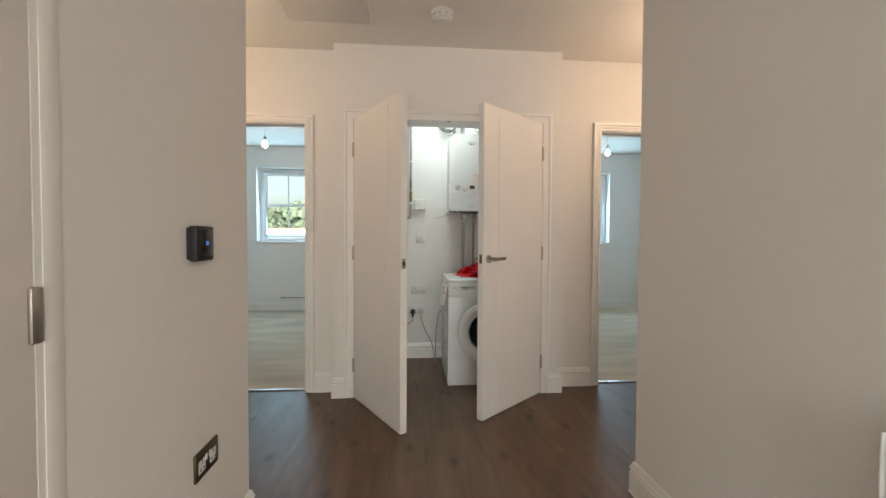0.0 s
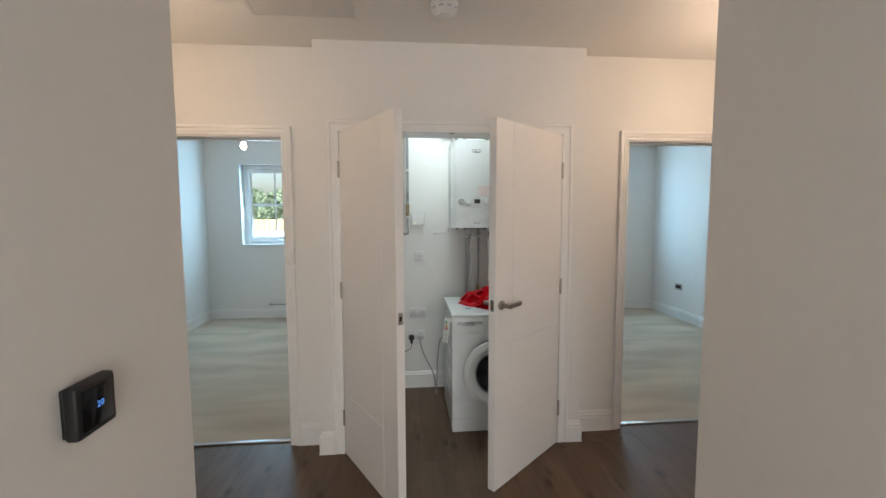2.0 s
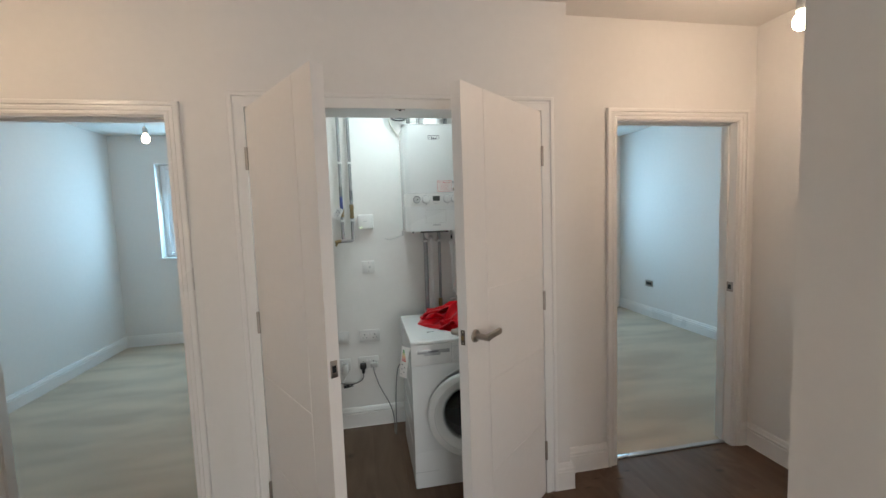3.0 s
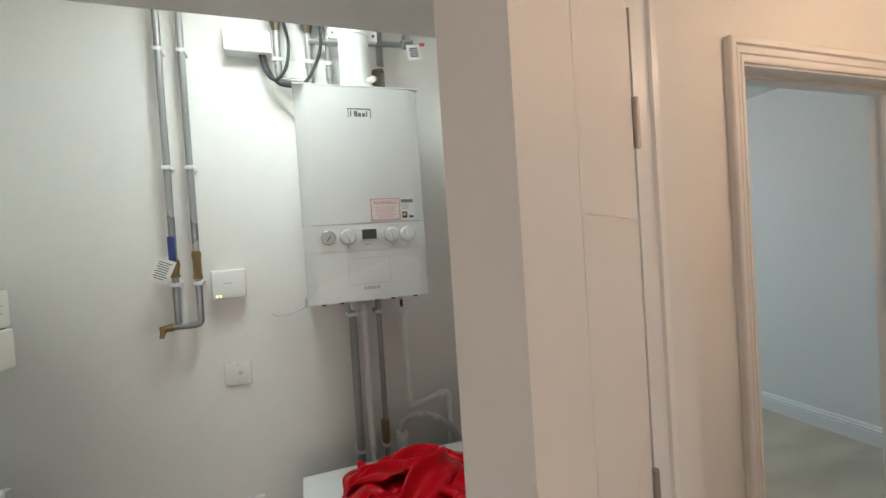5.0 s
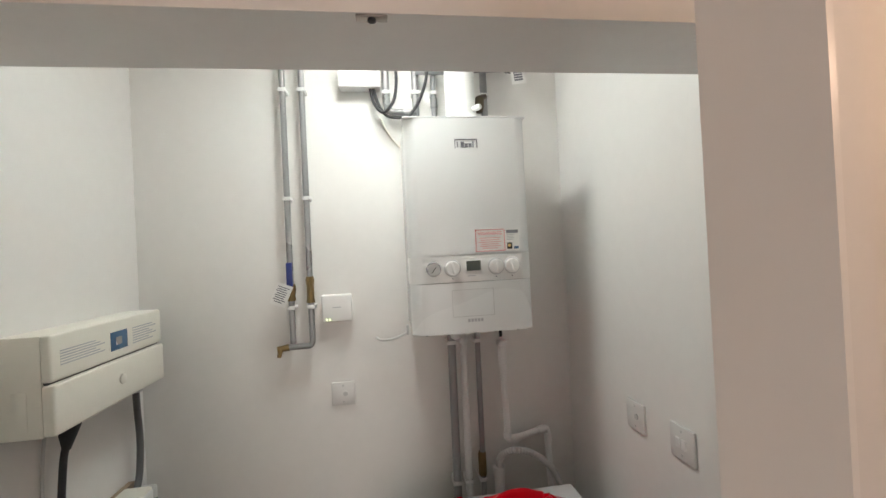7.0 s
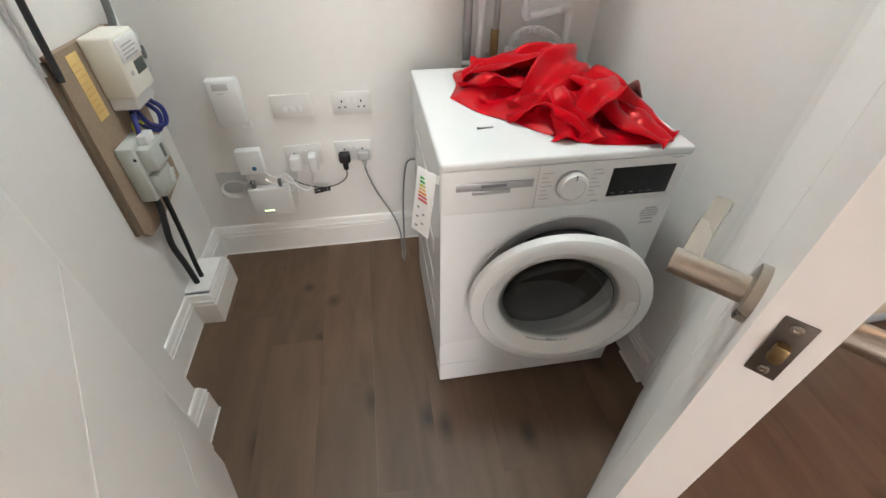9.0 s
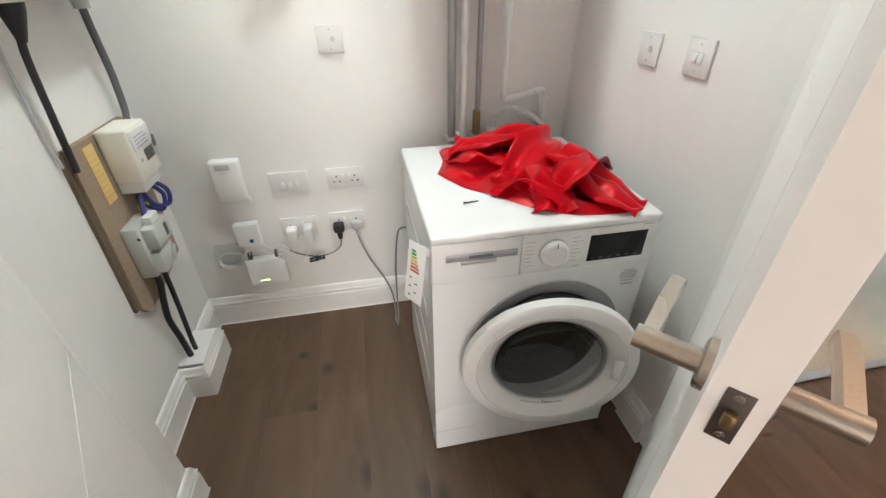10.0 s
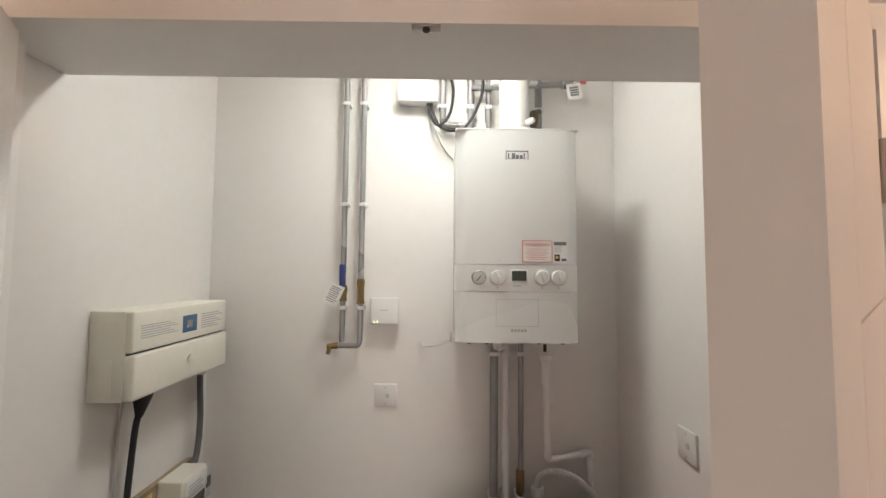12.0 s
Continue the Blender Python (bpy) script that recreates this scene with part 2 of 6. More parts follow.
M = {
    "wall": material("white_wall_paint", (0.76, 0.742, 0.715), 0.72, vary=0.02, scale=3, bump=0.12, bump_scale=320),
    "ceiling": material("white_ceiling_paint", (0.74, 0.71, 0.67), 0.85, vary=0.02, scale=3, bump=0.1, bump_scale=300),
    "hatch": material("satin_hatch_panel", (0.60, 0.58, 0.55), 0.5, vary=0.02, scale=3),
    "trim": material("white_satin_trim_paint", (0.80, 0.782, 0.757), 0.33, vary=0.02, scale=4, bump=0.05, bump_scale=90),
    "door": material("white_primed_door_paint", (0.80, 0.772, 0.745), 0.34, vary=0.02, scale=3, bump=0.08, bump_scale=60),
    "plank": wood_floor(),
    "carpet": carpet_material(),
    "enamel": material("white_enamelled_steel", (0.75, 0.755, 0.75), 0.26, vary=0.012, scale=2),
    "wplastic": material("white_plastic", (0.74, 0.735, 0.72), 0.38, vary=0.015, scale=5),
    "plate": material("off_white_moulded_plastic", (0.68, 0.67, 0.65), 0.42, vary=0.015, scale=5),
    "cream": material("cream_plastic", (0.78, 0.755, 0.67), 0.42, vary=0.02, scale=5),
    "greyplastic": material("light_grey_plastic", (0.50, 0.50, 0.49), 0.45, vary=0.03, scale=5),
    "meterbase": material("pale_green_grey_plastic", (0.52, 0.54, 0.50), 0.45, vary=0.04, scale=9),
    "darkgrey": material("dark_grey_plastic", (0.10, 0.10, 0.10), 0.4, vary=0.05, scale=9),
    "black": material("black_plastic", (0.009, 0.009, 0.010), 0.5, vary=0.1, scale=9),
    "cable": material("black_cable_sheath", (0.02, 0.02, 0.022), 0.5, vary=0.15, scale=20),
    "greycable": material("grey_cable_sheath", (0.22, 0.22, 0.215), 0.5, vary=0.08, scale=20),
    "nickel": material("brushed_satin_nickel", (0.42, 0.38, 0.33), 0.30, metal=1.0, vary=0.08, scale=30, bump=0.1, bump_scale=500),
    "steel": material("zinc_plated_steel", (0.42, 0.38, 0.34), 0.36, metal=1.0, vary=0.12, scale=30),
    "brass": material("dull_brass", (0.27, 0.19, 0.09), 0.42, metal=1.0, vary=0.15, scale=25),
    "darkbrass": material("tarnished_brass", (0.16, 0.13, 0.09), 0.4, metal=0.9, vary=0.2, scale=30),
    "pipe": material("grey_coated_pipe", (0.30, 0.30, 0.30), 0.30, vary=0.06, scale=15, metal=0.45),
    "socket": material("dark_bronze_plate", (0.12, 0.095, 0.06), 0.34, metal=0.9, vary=0.1, scale=20),
    "mdf": material("brown_meter_board", (0.33, 0.245, 0.17), 0.7, vary=0.14, scale=10, bump=0.2, bump_scale=120),
    "mdf_edge": material("dark_board_edge", (0.16, 0.115, 0.075), 0.8, vary=0.1, scale=10),
    "yellow": material("yellow_card_label", (0.75, 0.53, 0.20), 0.6, vary=0.05, scale=12),
    "blue": material("blue_cable", (0.03, 0.04, 0.22), 0.4, vary=0.08, scale=15),
    "lever": material("dark_blue_valve_grip", (0.015, 0.03, 0.16), 0.4, vary=0.08, scale=15),
    "earth": material("yellow_green_cable", (0.55, 0.50, 0.04), 0.4, vary=0.08, scale=15),
    "screen": material("black_glass_display", (0.005, 0.005, 0.006), 0.12, vary=0.0, spec=0.3),
    "lcd": material("grey_green_display", (0.07, 0.08, 0.07), 0.2, vary=0.05, scale=40),
    "paper": material("white_paper", (0.80, 0.79, 0.77), 0.7, vary=0.03, scale=15),
    "ink": material("grey_print", (0.16, 0.16, 0.18), 0.7, vary=0.1, scale=50),
    "redink": material("red_print", (0.62, 0.10, 0.10), 0.65, vary=0.08, scale=50),
    "paleink": material("pale_grey_print", (0.45, 0.45, 0.47), 0.6, vary=0.06, scale=50),
    "bluewin": material("tinted_blue_window", (0.05, 0.12, 0.22), 0.15, vary=0.1, scale=60),
    "ringgrey": material("mid_grey_plastic", (0.52, 0.52, 0.525), 0.4, vary=0.03, scale=9),
    "bronze": material("brown_stained_steel", (0.14, 0.12, 0.105), 0.42, metal=0.8, vary=0.12, scale=30),
    # Red print lightened to imitate overexposure.
    "palered": material("pale_red_print", (0.70, 0.32, 0.31), 0.65, vary=0.08, scale=50),
    "fadedorange": material("faded_orange_print", (0.70, 0.42, 0.15), 0.65, vary=0.08, scale=50),
    "green": material("green_print", (0.03, 0.36, 0.07), 0.6, vary=0.05, scale=30),
    "orange": material("orange_print", (0.75, 0.28, 0.03), 0.6, vary=0.05, scale=30),
    "seal": material("white_sealant", (0.84, 0.82, 0.78), 0.4, vary=0.02, scale=9),
    "frame": material("white_upvc", (0.80, 0.82, 0.84), 0.3, vary=0.015, scale=5),
    "glass": glass_material("clear_glass"),
    "bowl": glass_material("moulded_door_glass", (0.70, 0.72, 0.72), 0.02),
    # Near-black steel: the dark inside the machine is put into its colour.
    "drum": material("shade_darkened_drum", (0.045, 0.043, 0.043), 0.35, metal=0.6, vary=0.15, scale=25),
    "rubber": material("grey_rubber", (0.07, 0.07, 0.072), 0.6, vary=0.06, scale=15),
    "silver": material("silver_painted_plastic", (0.42, 0.42, 0.43), 0.3, metal=0.5, vary=0.03, scale=9),
    "bulb": material("lit_bulb", (1.0, 0.78, 0.50), emit=28),
    "cupboard_bulb": material("lit_white_bulb", (1.0, 0.93, 0.85), emit=8),
    "led": material("lit_green_indicator", (0.75, 1.0, 0.45), emit=1.6),
    "digits": material("lit_blue_digits", (0.10, 0.28, 0.8), emit=0.35),
    "grass": material("dry_grass", (0.20, 0.22, 0.09), 0.9, vary=0.25, scale=2),
    # Leaf green raised well above foliage to imitate the glare outdoors.
    "leaf": material("hedge_leaves", (0.20, 0.27, 0.18), 0.6, vary=0.3, scale=4),
    "bark": material("bark", (0.10, 0.07, 0.05), 0.9, vary=0.2, scale=10),
    "fence": material("new_softwood_fence", (0.60, 0.49, 0.29), 0.8, vary=0.12, scale=8),
    "dust": material("dark_gap", (0.055, 0.045, 0.037), 0.9, vary=0.0),
}


def satin():
    m = bpy.data.materials.new("red_satin")
    m.use_nodes = True
    n, l = m.node_tree.nodes, m.node_tree.links
    b = n["Principled BSDF"]
    b.inputs["Base Color"].default_value = (0.46, 0.0, 0.006, 1)
    b.inputs["Roughness"].default_value, b.inputs["Anisotropic"].default_value = 0.30, 0.5
    b.inputs["Specular IOR Level"].default_value = 0.6
    b.inputs["Specular Tint"].default_value = (1, 0.16, 0.14, 1)
    tc, w, bp = n.new("ShaderNodeTexCoord"), n.new("ShaderNodeTexNoise"), n.new("ShaderNodeBump")
    w.inputs["Scale"].default_value, w.inputs["Detail"].default_value, w.inputs["Distortion"].default_value = 24, 3, 1.2
    bp.inputs["Strength"].default_value, bp.inputs["Distance"].default_value = 0.3, 0.003
    l.new(tc.outputs["Object"], w.inputs[0]), l.new(w.outputs[0], bp.inputs["Height"]), l.new(bp.outputs[0], b.inputs["Normal"])
    return m


M["satin"] = satin()

# ---- mesh helpers ----
ORIGIN = {}


def thing(name, at=(0, 0, 0), label="", category="", group="", kind=""):
    ob = new(name)
    ob.location = at
    ORIGIN[ob] = Vector(at)
    return tagged(ob, label, category, group, kind)


def part(name, bm, mat, parent=None, label="", category="", kind="", group="", at=None, smooth=True):
    """One mesh object out of bm, whose places are in the world."""
    me = bpy.data.meshes.new(name)
    origin = ORIGIN[parent] if parent else Vector(at or (0, 0, 0))
    bmesh.ops.translate(bm, verts=bm.verts, vec=-origin)
    bm.normal_update()
    bm.to_mesh(me)
    bm.free()
    me.materials.append(M[mat])
    if smooth:
        me.shade_smooth()
        me.set_sharp_from_angle(angle=radians(32))
    ob = new(name, me)
    ORIGIN[ob] = origin
    if parent:
        ob.parent = parent
    else:
        ob.location = origin
    return tagged(ob, label, category, group, kind)


def box(lo, hi, bevel=0.0, bm=None, seg=2):
    bm = bm or bmesh.new()
    c = [(a + b) / 2 for a, b in zip(lo, hi)]
    s = [abs(b - a) for a, b in zip(lo, hi)]
    made = bmesh.ops.create_cube(bm, size=1, matrix=Matrix.Translation(c) @ Matrix.Diagonal((*s, 1)))
    if bevel:
        es = {e for v in made["verts"] for e in v.link_edges}
        bmesh.ops.bevel(bm, geom=list(es), offset=min(bevel, min(s) * 0.45), segments=seg, affect="EDGES", profile=0.5)
    return bm


def tube(pts, r, n=12, bm=None, closed=False):
    """A round tube along pts; r: one radius or one for each point."""
    bm = bm or bmesh.new()
    pts = [Vector(p) for p in pts]
    rs = r if isinstance(r, (list, tuple)) else [r] * len(pts)
    rings, up = [], None
    for i, p in enumerate(pts):
        a, b = pts[max(i - 1, 0)], pts[min(i + 1, len(pts) - 1)]
        if closed:
            a, b = pts[i - 1], pts[(i + 1) % len(pts)]
        d = (b - a).normalized()
        if up is None:
            up = d.orthogonal().normalized()
        up = (up - d * up.dot(d)).normalized()
        side = d.cross(up)
        rings.append([bm.verts.new(p + (up * math.cos(2 * math.pi * k / n) + side * math.sin(2 * math.pi * k / n)) * rs[i]) for k in range(n)])
    pairs = list(zip(rings, rings[1:])) + ([(rings[-1], rings[0])] if closed else [])
    for a, b in pairs:
        for k in range(n):
            bm.faces.new((a[k], a[(k + 1) % n], b[(k + 1) % n], b[k]))
    if not closed:
        bm.faces.new(rings[0][::-1]), bm.faces.new(rings[-1])
    return bm


def bend(pts, r=0.03, n=6):
    """The polyline pts with its corners rounded."""
    pts = [Vector(p) for p in pts]
    out = [pts[0]]
    for a, p, b in zip(pts, pts[1:], pts[2:]):
        k = min(r, (a - p).length * 0.45, (b - p).length * 0.45)
        s, e = p + (a - p).normalized() * k, p + (b - p).normalized() * k
        out += [s * (1 - u) ** 2 + p * 2 * u * (1 - u) + e * u ** 2 for u in [i / n for i in range(n + 1)]]
    return out + [pts[-1]]


def curve(pts, n=8):
    """A smooth line through pts."""
    pts = [Vector(p) for p in pts]
    q = [pts[0] * 2 - pts[1]] + pts + [pts[-1] * 2 - pts[-2]]
    out = []
    for i in range(1, len(q) - 2):
        for k in range(n):
            u = k / n
            a, b, c, d = q[i - 1], q[i], q[i + 1], q[i + 2]
            out.append(0.5 * (2 * b + (c - a) * u + (2 * a - 5 * b + 4 * c - d) * u * u + (3 * b - a - 3 * c + d) * u ** 3))
    return out + [pts[-1]]


def lathe(profile, at, axis=(0, 0, 1), n=32, bm=None, cap=True):
    """Turns (radius, height) pairs round the axis through at."""
    bm = bm or bmesh.new()
    rot = Vector(axis).to_track_quat("Z", "Y").to_matrix()
    rings = []
    for r, h in profile:
        rings.append([bm.verts.new(Vector(at) + rot @ Vector((r * math.cos(2 * math.pi * k / n), r * math.sin(2 * math.pi * k / n), h))) for k in range(n)])
    for a, b in zip(rings, rings[1:]):
        for k in range(n):
            bm.faces.new((a[k], a[(k + 1) % n], b[(k + 1) % n], b[k]))
    if cap and profile[0][0] > 0:
        bm.faces.new(rings[0][::-1])
    if cap and profile[-1][0] > 0:
        bm.faces.new(rings[-1])
    bmesh.ops.remove_doubles(bm, verts=[v for ring in rings for v in ring], dist=1e-6)
    bmesh.ops.recalc_face_normals(bm, faces=bm.faces)
    return bm


def sweep(path, normal, prof, bm=None):
    """A mitred moulding: prof is (away to the left of the path, along the normal)."""
    bm = bm or bmesh.new()
    normal, pts = Vector(normal), [Vector(p) for p in path]
    sides = [normal.cross((b - a).normalized()) for a, b in zip(pts, pts[1:])]
    rings = []
    for i, p in enumerate(pts):
        s1, s2 = sides[max(i - 1, 0)], sides[min(i, len(sides) - 1)]
        m = (s1 + s2) / (1 + s1.dot(s2))
        rings.append([bm.verts.new(p + m * a + normal * b) for a, b in prof])
    k = len(prof)
    for r1, r2 in zip(rings, rings[1:]):
        for j in range(k):
            bm.faces.new((r1[j], r1[(j + 1) % k], r2[(j + 1) % k], r2[j]))
    bm.faces.new(rings[0][::-1]), bm.faces.new(rings[-1])
    bmesh.ops.recalc_face_normals(bm, faces=bm.faces)
    return bm


def letters(name, text, size, m, mat, parent, extrude=0.0004):
    """Raised text as a mesh part; m: its pose in the world."""
    data = bpy.data.curves.new(name, "FONT")
    data.body, data.size, data.extrude, data.resolution_u = text, size, extrude, 2
    data.align_x, data.align_y = "CENTER", "CENTER"
    tmp = bpy.data.objects.new(name, data)
    me = bpy.data.meshes.new_from_object(tmp)
    bpy.data.objects.remove(tmp)
    me.transform(Matrix.Translation(-ORIGIN[parent]) @ m)
    me.materials.clear()
    me.materials.append(M[mat])
    ob = new(name, me)
    ob.parent = parent
    ORIGIN[ob] = ORIGIN[parent]
    return ob


SKIRT = [(0, 0), (0.018, 0), (0.018, 0.098), (0.0135, 0.101), (0.0135, 0.106), (0.018, 0.110), (0.018, 0.117), (0.013, 0.124), (0.013, 0.129), (0.008, 0.143), (0.004, 0.146), (0, 0.146)]
ARCH = [(0.006, 0), (0.006, 0.010), (0.012, 0.013), (0.020, 0.013), (0.022, 0.010), (0.026, 0.010), (0.028, 0.015), (0.040, 0.017), (0.042, 0.014), (0.047, 0.014), (0.050, 0.022), (0.064, 0.022), (0.068, 0.018), (0.068, 0)]

def placed(bm, m):
    bm.transform(m)
    return bm


# ---- structure ----
# Plan: cupboard front wall faces the lobby at y 0.02; bedroom doors in the wall at y 0.145; the passage comes from -y.
CZ = 2.58            # lobby ceiling
BZ = 2.62            # bedroom ceiling
LX, RX = -1.16, 3.03  # lobby side walls
PL, PLY = -0.064, -1.333   # passage corner one side
PR, PRY = 1.631, -1.242    # passage corner other side
YB = -5.8            # wall behind the camera
HEAD = 2.04
SW = 1.60            # side wall of the cupboard beside the machine


def wall(name, boxes, mat="wall"):
    bm = bmesh.new()
    for lo, hi in boxes:
        box(lo, hi, bm=bm)
    return part(name, bm, mat, kind="structure", smooth=False)


wall("wall_cupboard_front", [((0.035, 0.02, 0), (0.146, 0.19, CZ)), ((1.617, 0.02, 0), (1.735, 0.19, CZ)), ((0.146, 0.02, HEAD + 0.035), (1.617, 0.19, CZ))])
wall("wall_cupboard_reveal", [((1.590, 0.080, 0), (1.617, 0.19, HEAD - 0.002))])
wall("wall_cupboard_side", [((-0.10, 0.145, 0), (0.0, 1.01, BZ)), ((0.0, 0.145, 0), (0.035, 0.19, CZ))])
wall("wall_cupboard_other_side", [((SW, 0.19, 0), (1.80, 1.01, BZ)), ((1.735, 0.145, 0), (1.80, 0.19, BZ))])
wall("wall_cupboard_back", [((-0.10, 1.01, 0), (1.80, 1.11, BZ))])
DL0, DL1, DR0, DR1 = -1.035, -0.20, 2.105, 2.905
wall("wall_bedroom_front", [((-2.42, 0.145, 0), (DL0 - 0.03, 0.26, BZ)), ((DL1 + 0.03, 0.145, 0), (-0.10, 0.26, BZ)), ((DL0 - 0.03, 0.145, 2.055), (DL1 + 0.03, 0.26, BZ))])
wall("wall_other_bedroom_front", [((1.80, 0.145, 0), (DR0 - 0.03, 0.26, BZ)), ((DR1 + 0.03, 0.145, 0), (4.66, 0.26, BZ)), ((DR0 - 0.03, 0.145, 2.055), (DR1 + 0.03, 0.26, BZ))])
wall("wall_lobby_side", [((LX - 0.1, PLY - 0.1, 0), (LX, 0.145, CZ))])
wall("wall_lobby_other_side", [((RX, PRY - 0.1, 0), (RX + 0.1, 0.145, CZ))])
wall("wall_lobby_near", [((LX, PLY - 0.1, 0), (PL - 0.1, PLY, CZ))])
wall("wall_lobby_other_near", [((PR + 0.1, PRY - 0.1, 0), (RX, PRY, CZ))])
wall("wall_passage", [((PL - 0.1, -2.265, 0), (PL, PLY, CZ)), ((PL - 0.1, YB, 0), (PL, -3.16, CZ)), ((PL - 0.1, -3.16, 2.06), (PL, -2.265, CZ))])
wall("wall_passage_other", [((PR, -3.60, 0), (PR + 0.1, PRY, CZ)), ((PR + 0.1, -3.6, 0), (4.2, -3.5, CZ)), ((4.2, YB, 0), (4.3, -3.5, CZ))])
# Unseen back wall; its opening is made up to go with the fill lamp.
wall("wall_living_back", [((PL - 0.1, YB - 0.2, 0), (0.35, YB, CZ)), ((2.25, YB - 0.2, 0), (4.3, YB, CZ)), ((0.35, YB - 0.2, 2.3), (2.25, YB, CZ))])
wall("wall_bedroom_back", [((-2.42, 3.75, 0), (-1.83, 4.05, BZ)), ((-0.93, 3.75, 0), (-0.10, 4.05, BZ)), ((-1.83, 3.75, 0), (-0.93, 4.05, 1.085)), ((-1.83, 3.75, 2.28), (-0.93, 4.05, BZ))])
wall("wall_other_bedroom_back", [((1.80, 3.75, 0), (3.08, 4.05, BZ)), ((3.98, 3.75, 0), (4.66, 4.05, BZ)), ((3.08, 3.75, 0), (3.98, 4.05, 1.085)), ((3.08, 3.75, 2.28), (3.98, 4.05, BZ))])
wall("wall_bedroom_side", [((-2.42, 0.26, 0), (-2.32, 3.75, BZ))])
wall("wall_other_bedroom_side", [((4.56, 0.26, 0), (4.66, 3.75, BZ))])
wall("wall_bedroom_inner", [((-0.20, 1.11, 0), (-0.10, 3.75, BZ))])
wall("wall_other_bedroom_inner", [((1.80, 1.11, 0), (1.90, 3.75, BZ))])
# ceilings
wall("ceiling_lobby", [((LX - 0.1, PLY, CZ), (RX + 0.1, 0.145, CZ + 0.1)), ((PL, YB, CZ), (4.3, PLY, CZ + 0.1)), ((0.0, 0.145, CZ), (1.735, 1.01, CZ + 0.1))], "ceiling")
wall("ceiling_bedroom", [((-2.42, 0.26, BZ), (-0.10, 4.05, BZ + 0.1))], "ceiling")
wall("ceiling_other_bedroom", [((1.80, 0.26, BZ), (4.66, 4.05, BZ + 0.1))], "ceiling")
# floors
floor = wall("floor_base", [((LX - 0.1, YB, -0.12), (4.3, 0.2, -0.010)), ((-0.1, 0.2, -0.12), (1.8, 1.1, -0.010))], "dust")
wall("floor_carpet", [((-2.32, 0.205, -0.12), (-0.10, 3.75, 0.006))], "carpet")
wall("floor_carpet_other", [((1.80, 0.205, -0.12), (4.56, 3.75, 0.006))], "carpet")
for x0, x1 in ((DL0, DL1), (DR0, DR1)):
    part("threshold_strip", box((x0 + 0.002, 0.178, 0), (x1 - 0.002, 0.212, 0.010), 0.004), "silver", kind="structure")


def skirting(path):
    return part("baseboard", sweep([(x, y, 0) for x, y in path], (0, 0, 1), SKIRT), "trim", kind="structure")


def bead(path):
    """Sealant line where the skirting meets the floor."""
    return part("trim", sweep([(x, y, 0) for x, y in path], (0, 0, 1), [(0.018, 0), (0.0215, 0), (0.0185, 0.004), (0.018, 0.004)]), "seal", kind="structure")


for run in (
    [(0.112, 0.02), (0.035, 0.02), (0.035, 0.145), (DL1 + 0.070, 0.145)],
    [(DR0 - 0.070, 0.145), (1.735, 0.145), (1.735, 0.02), (1.648, 0.02)],
    [(RX, PRY), (RX, 0.145), (DR1 + 0.070, 0.145)],
    [(PR, -3.60), (PR, PRY), (RX, PRY)],
    [(LX, 0.145), (LX, PLY), (PL, PLY), (PL, -2.245)],
    [(1.590, 0.080), (1.590, 0.19), (SW, 0.19), (SW, 1.01), (0.0, 1.01), (0.0, 0.80)],
    [(0.0, 0.60), (0.0, 0.19), (0.146, 0.19), (0.146, 0.080)],
    [(-0.20, 3.75), (-2.32, 3.75), (-2.32, 0.26)],
    [(4.56, 0.26), (4.56, 3.75), (1.90, 3.75)],
):
    skirting(run), bead(run)

# boxing round the cables at the cupboard floor
boxing = thing("cable_boxing", (0.0, 0.7, 0), "white painted timber cable boxing with moulded face on the cupboard floor", "boxing")
part("skirting_face", sweep([(0.0, 0.80, 0), (0.082, 0.80, 0), (0.082, 0.60, 0), (0.0, 0.60, 0)], (0, 0, 1), SKIRT), "trim", boxing)
part("lid", box((0.0, 0.606, 0.1465), (0.088, 0.794, 0.156), 0.0015), "trim", boxing)


# door linings and architraves
def lining(name, x0, x1, y0, y1, ztop, stop=None, jamb=None):
    """jamb: the depth of the upright boards, where they are shallower than the head."""
    y2 = jamb or y1
    ob = part(name, box((x0 - 0.03, y0, 0), (x0, y2, ztop)), "trim", kind="structure", smooth=False)
    part(name, box((x1, y0, 0), (x1 + 0.03, y2, ztop)), "trim", kind="structure", smooth=False)
    part(name, box((x0 - 0.03, y0, ztop), (x1 + 0.03, y1, ztop + 0.032)), "trim", kind="structure", smooth=False)
    if stop:
        s0, s1 = stop
        bm = bmesh.new()
        box((x0, s0, 0), (x0 + 0.012, s1, ztop - 0.012), bm=bm)
        box((x1 - 0.012, s0, 0), (x1, s1, ztop - 0.012), bm=bm)
        box((x0, s0, ztop - 0.012), (x1, s1, ztop), bm=bm)
        part(name + "_stop", bm, "trim", kind="structure", smooth=False)
    return ob


def architrave(x0, x1, y, z, side=-1):
    path = [(x0, y, 0), (x0, y, z), (x1, y, z), (x1, y, 0)]
    normal = (0, side, 0)
    if side > 0:
        path = path[::-1]
    return part("architrave", sweep(path, normal, ARCH), "trim", kind="structure")


CX0, CX1 = 0.178, 1.585
lining("door_lining_cupboard", CX0, CX1, -0.001, 0.188, HEAD, jamb=0.077)
architrave(CX0, CX1, 0.02, HEAD)
for n_, (a, b) in enumerate(((DL0, DL1), (DR0, DR1))):
    lining("door_lining_bedroom", a, b, 0.143, 0.262, 2.025, (0.195, 0.222))
    architrave(a, b, 0.145, 2.025)


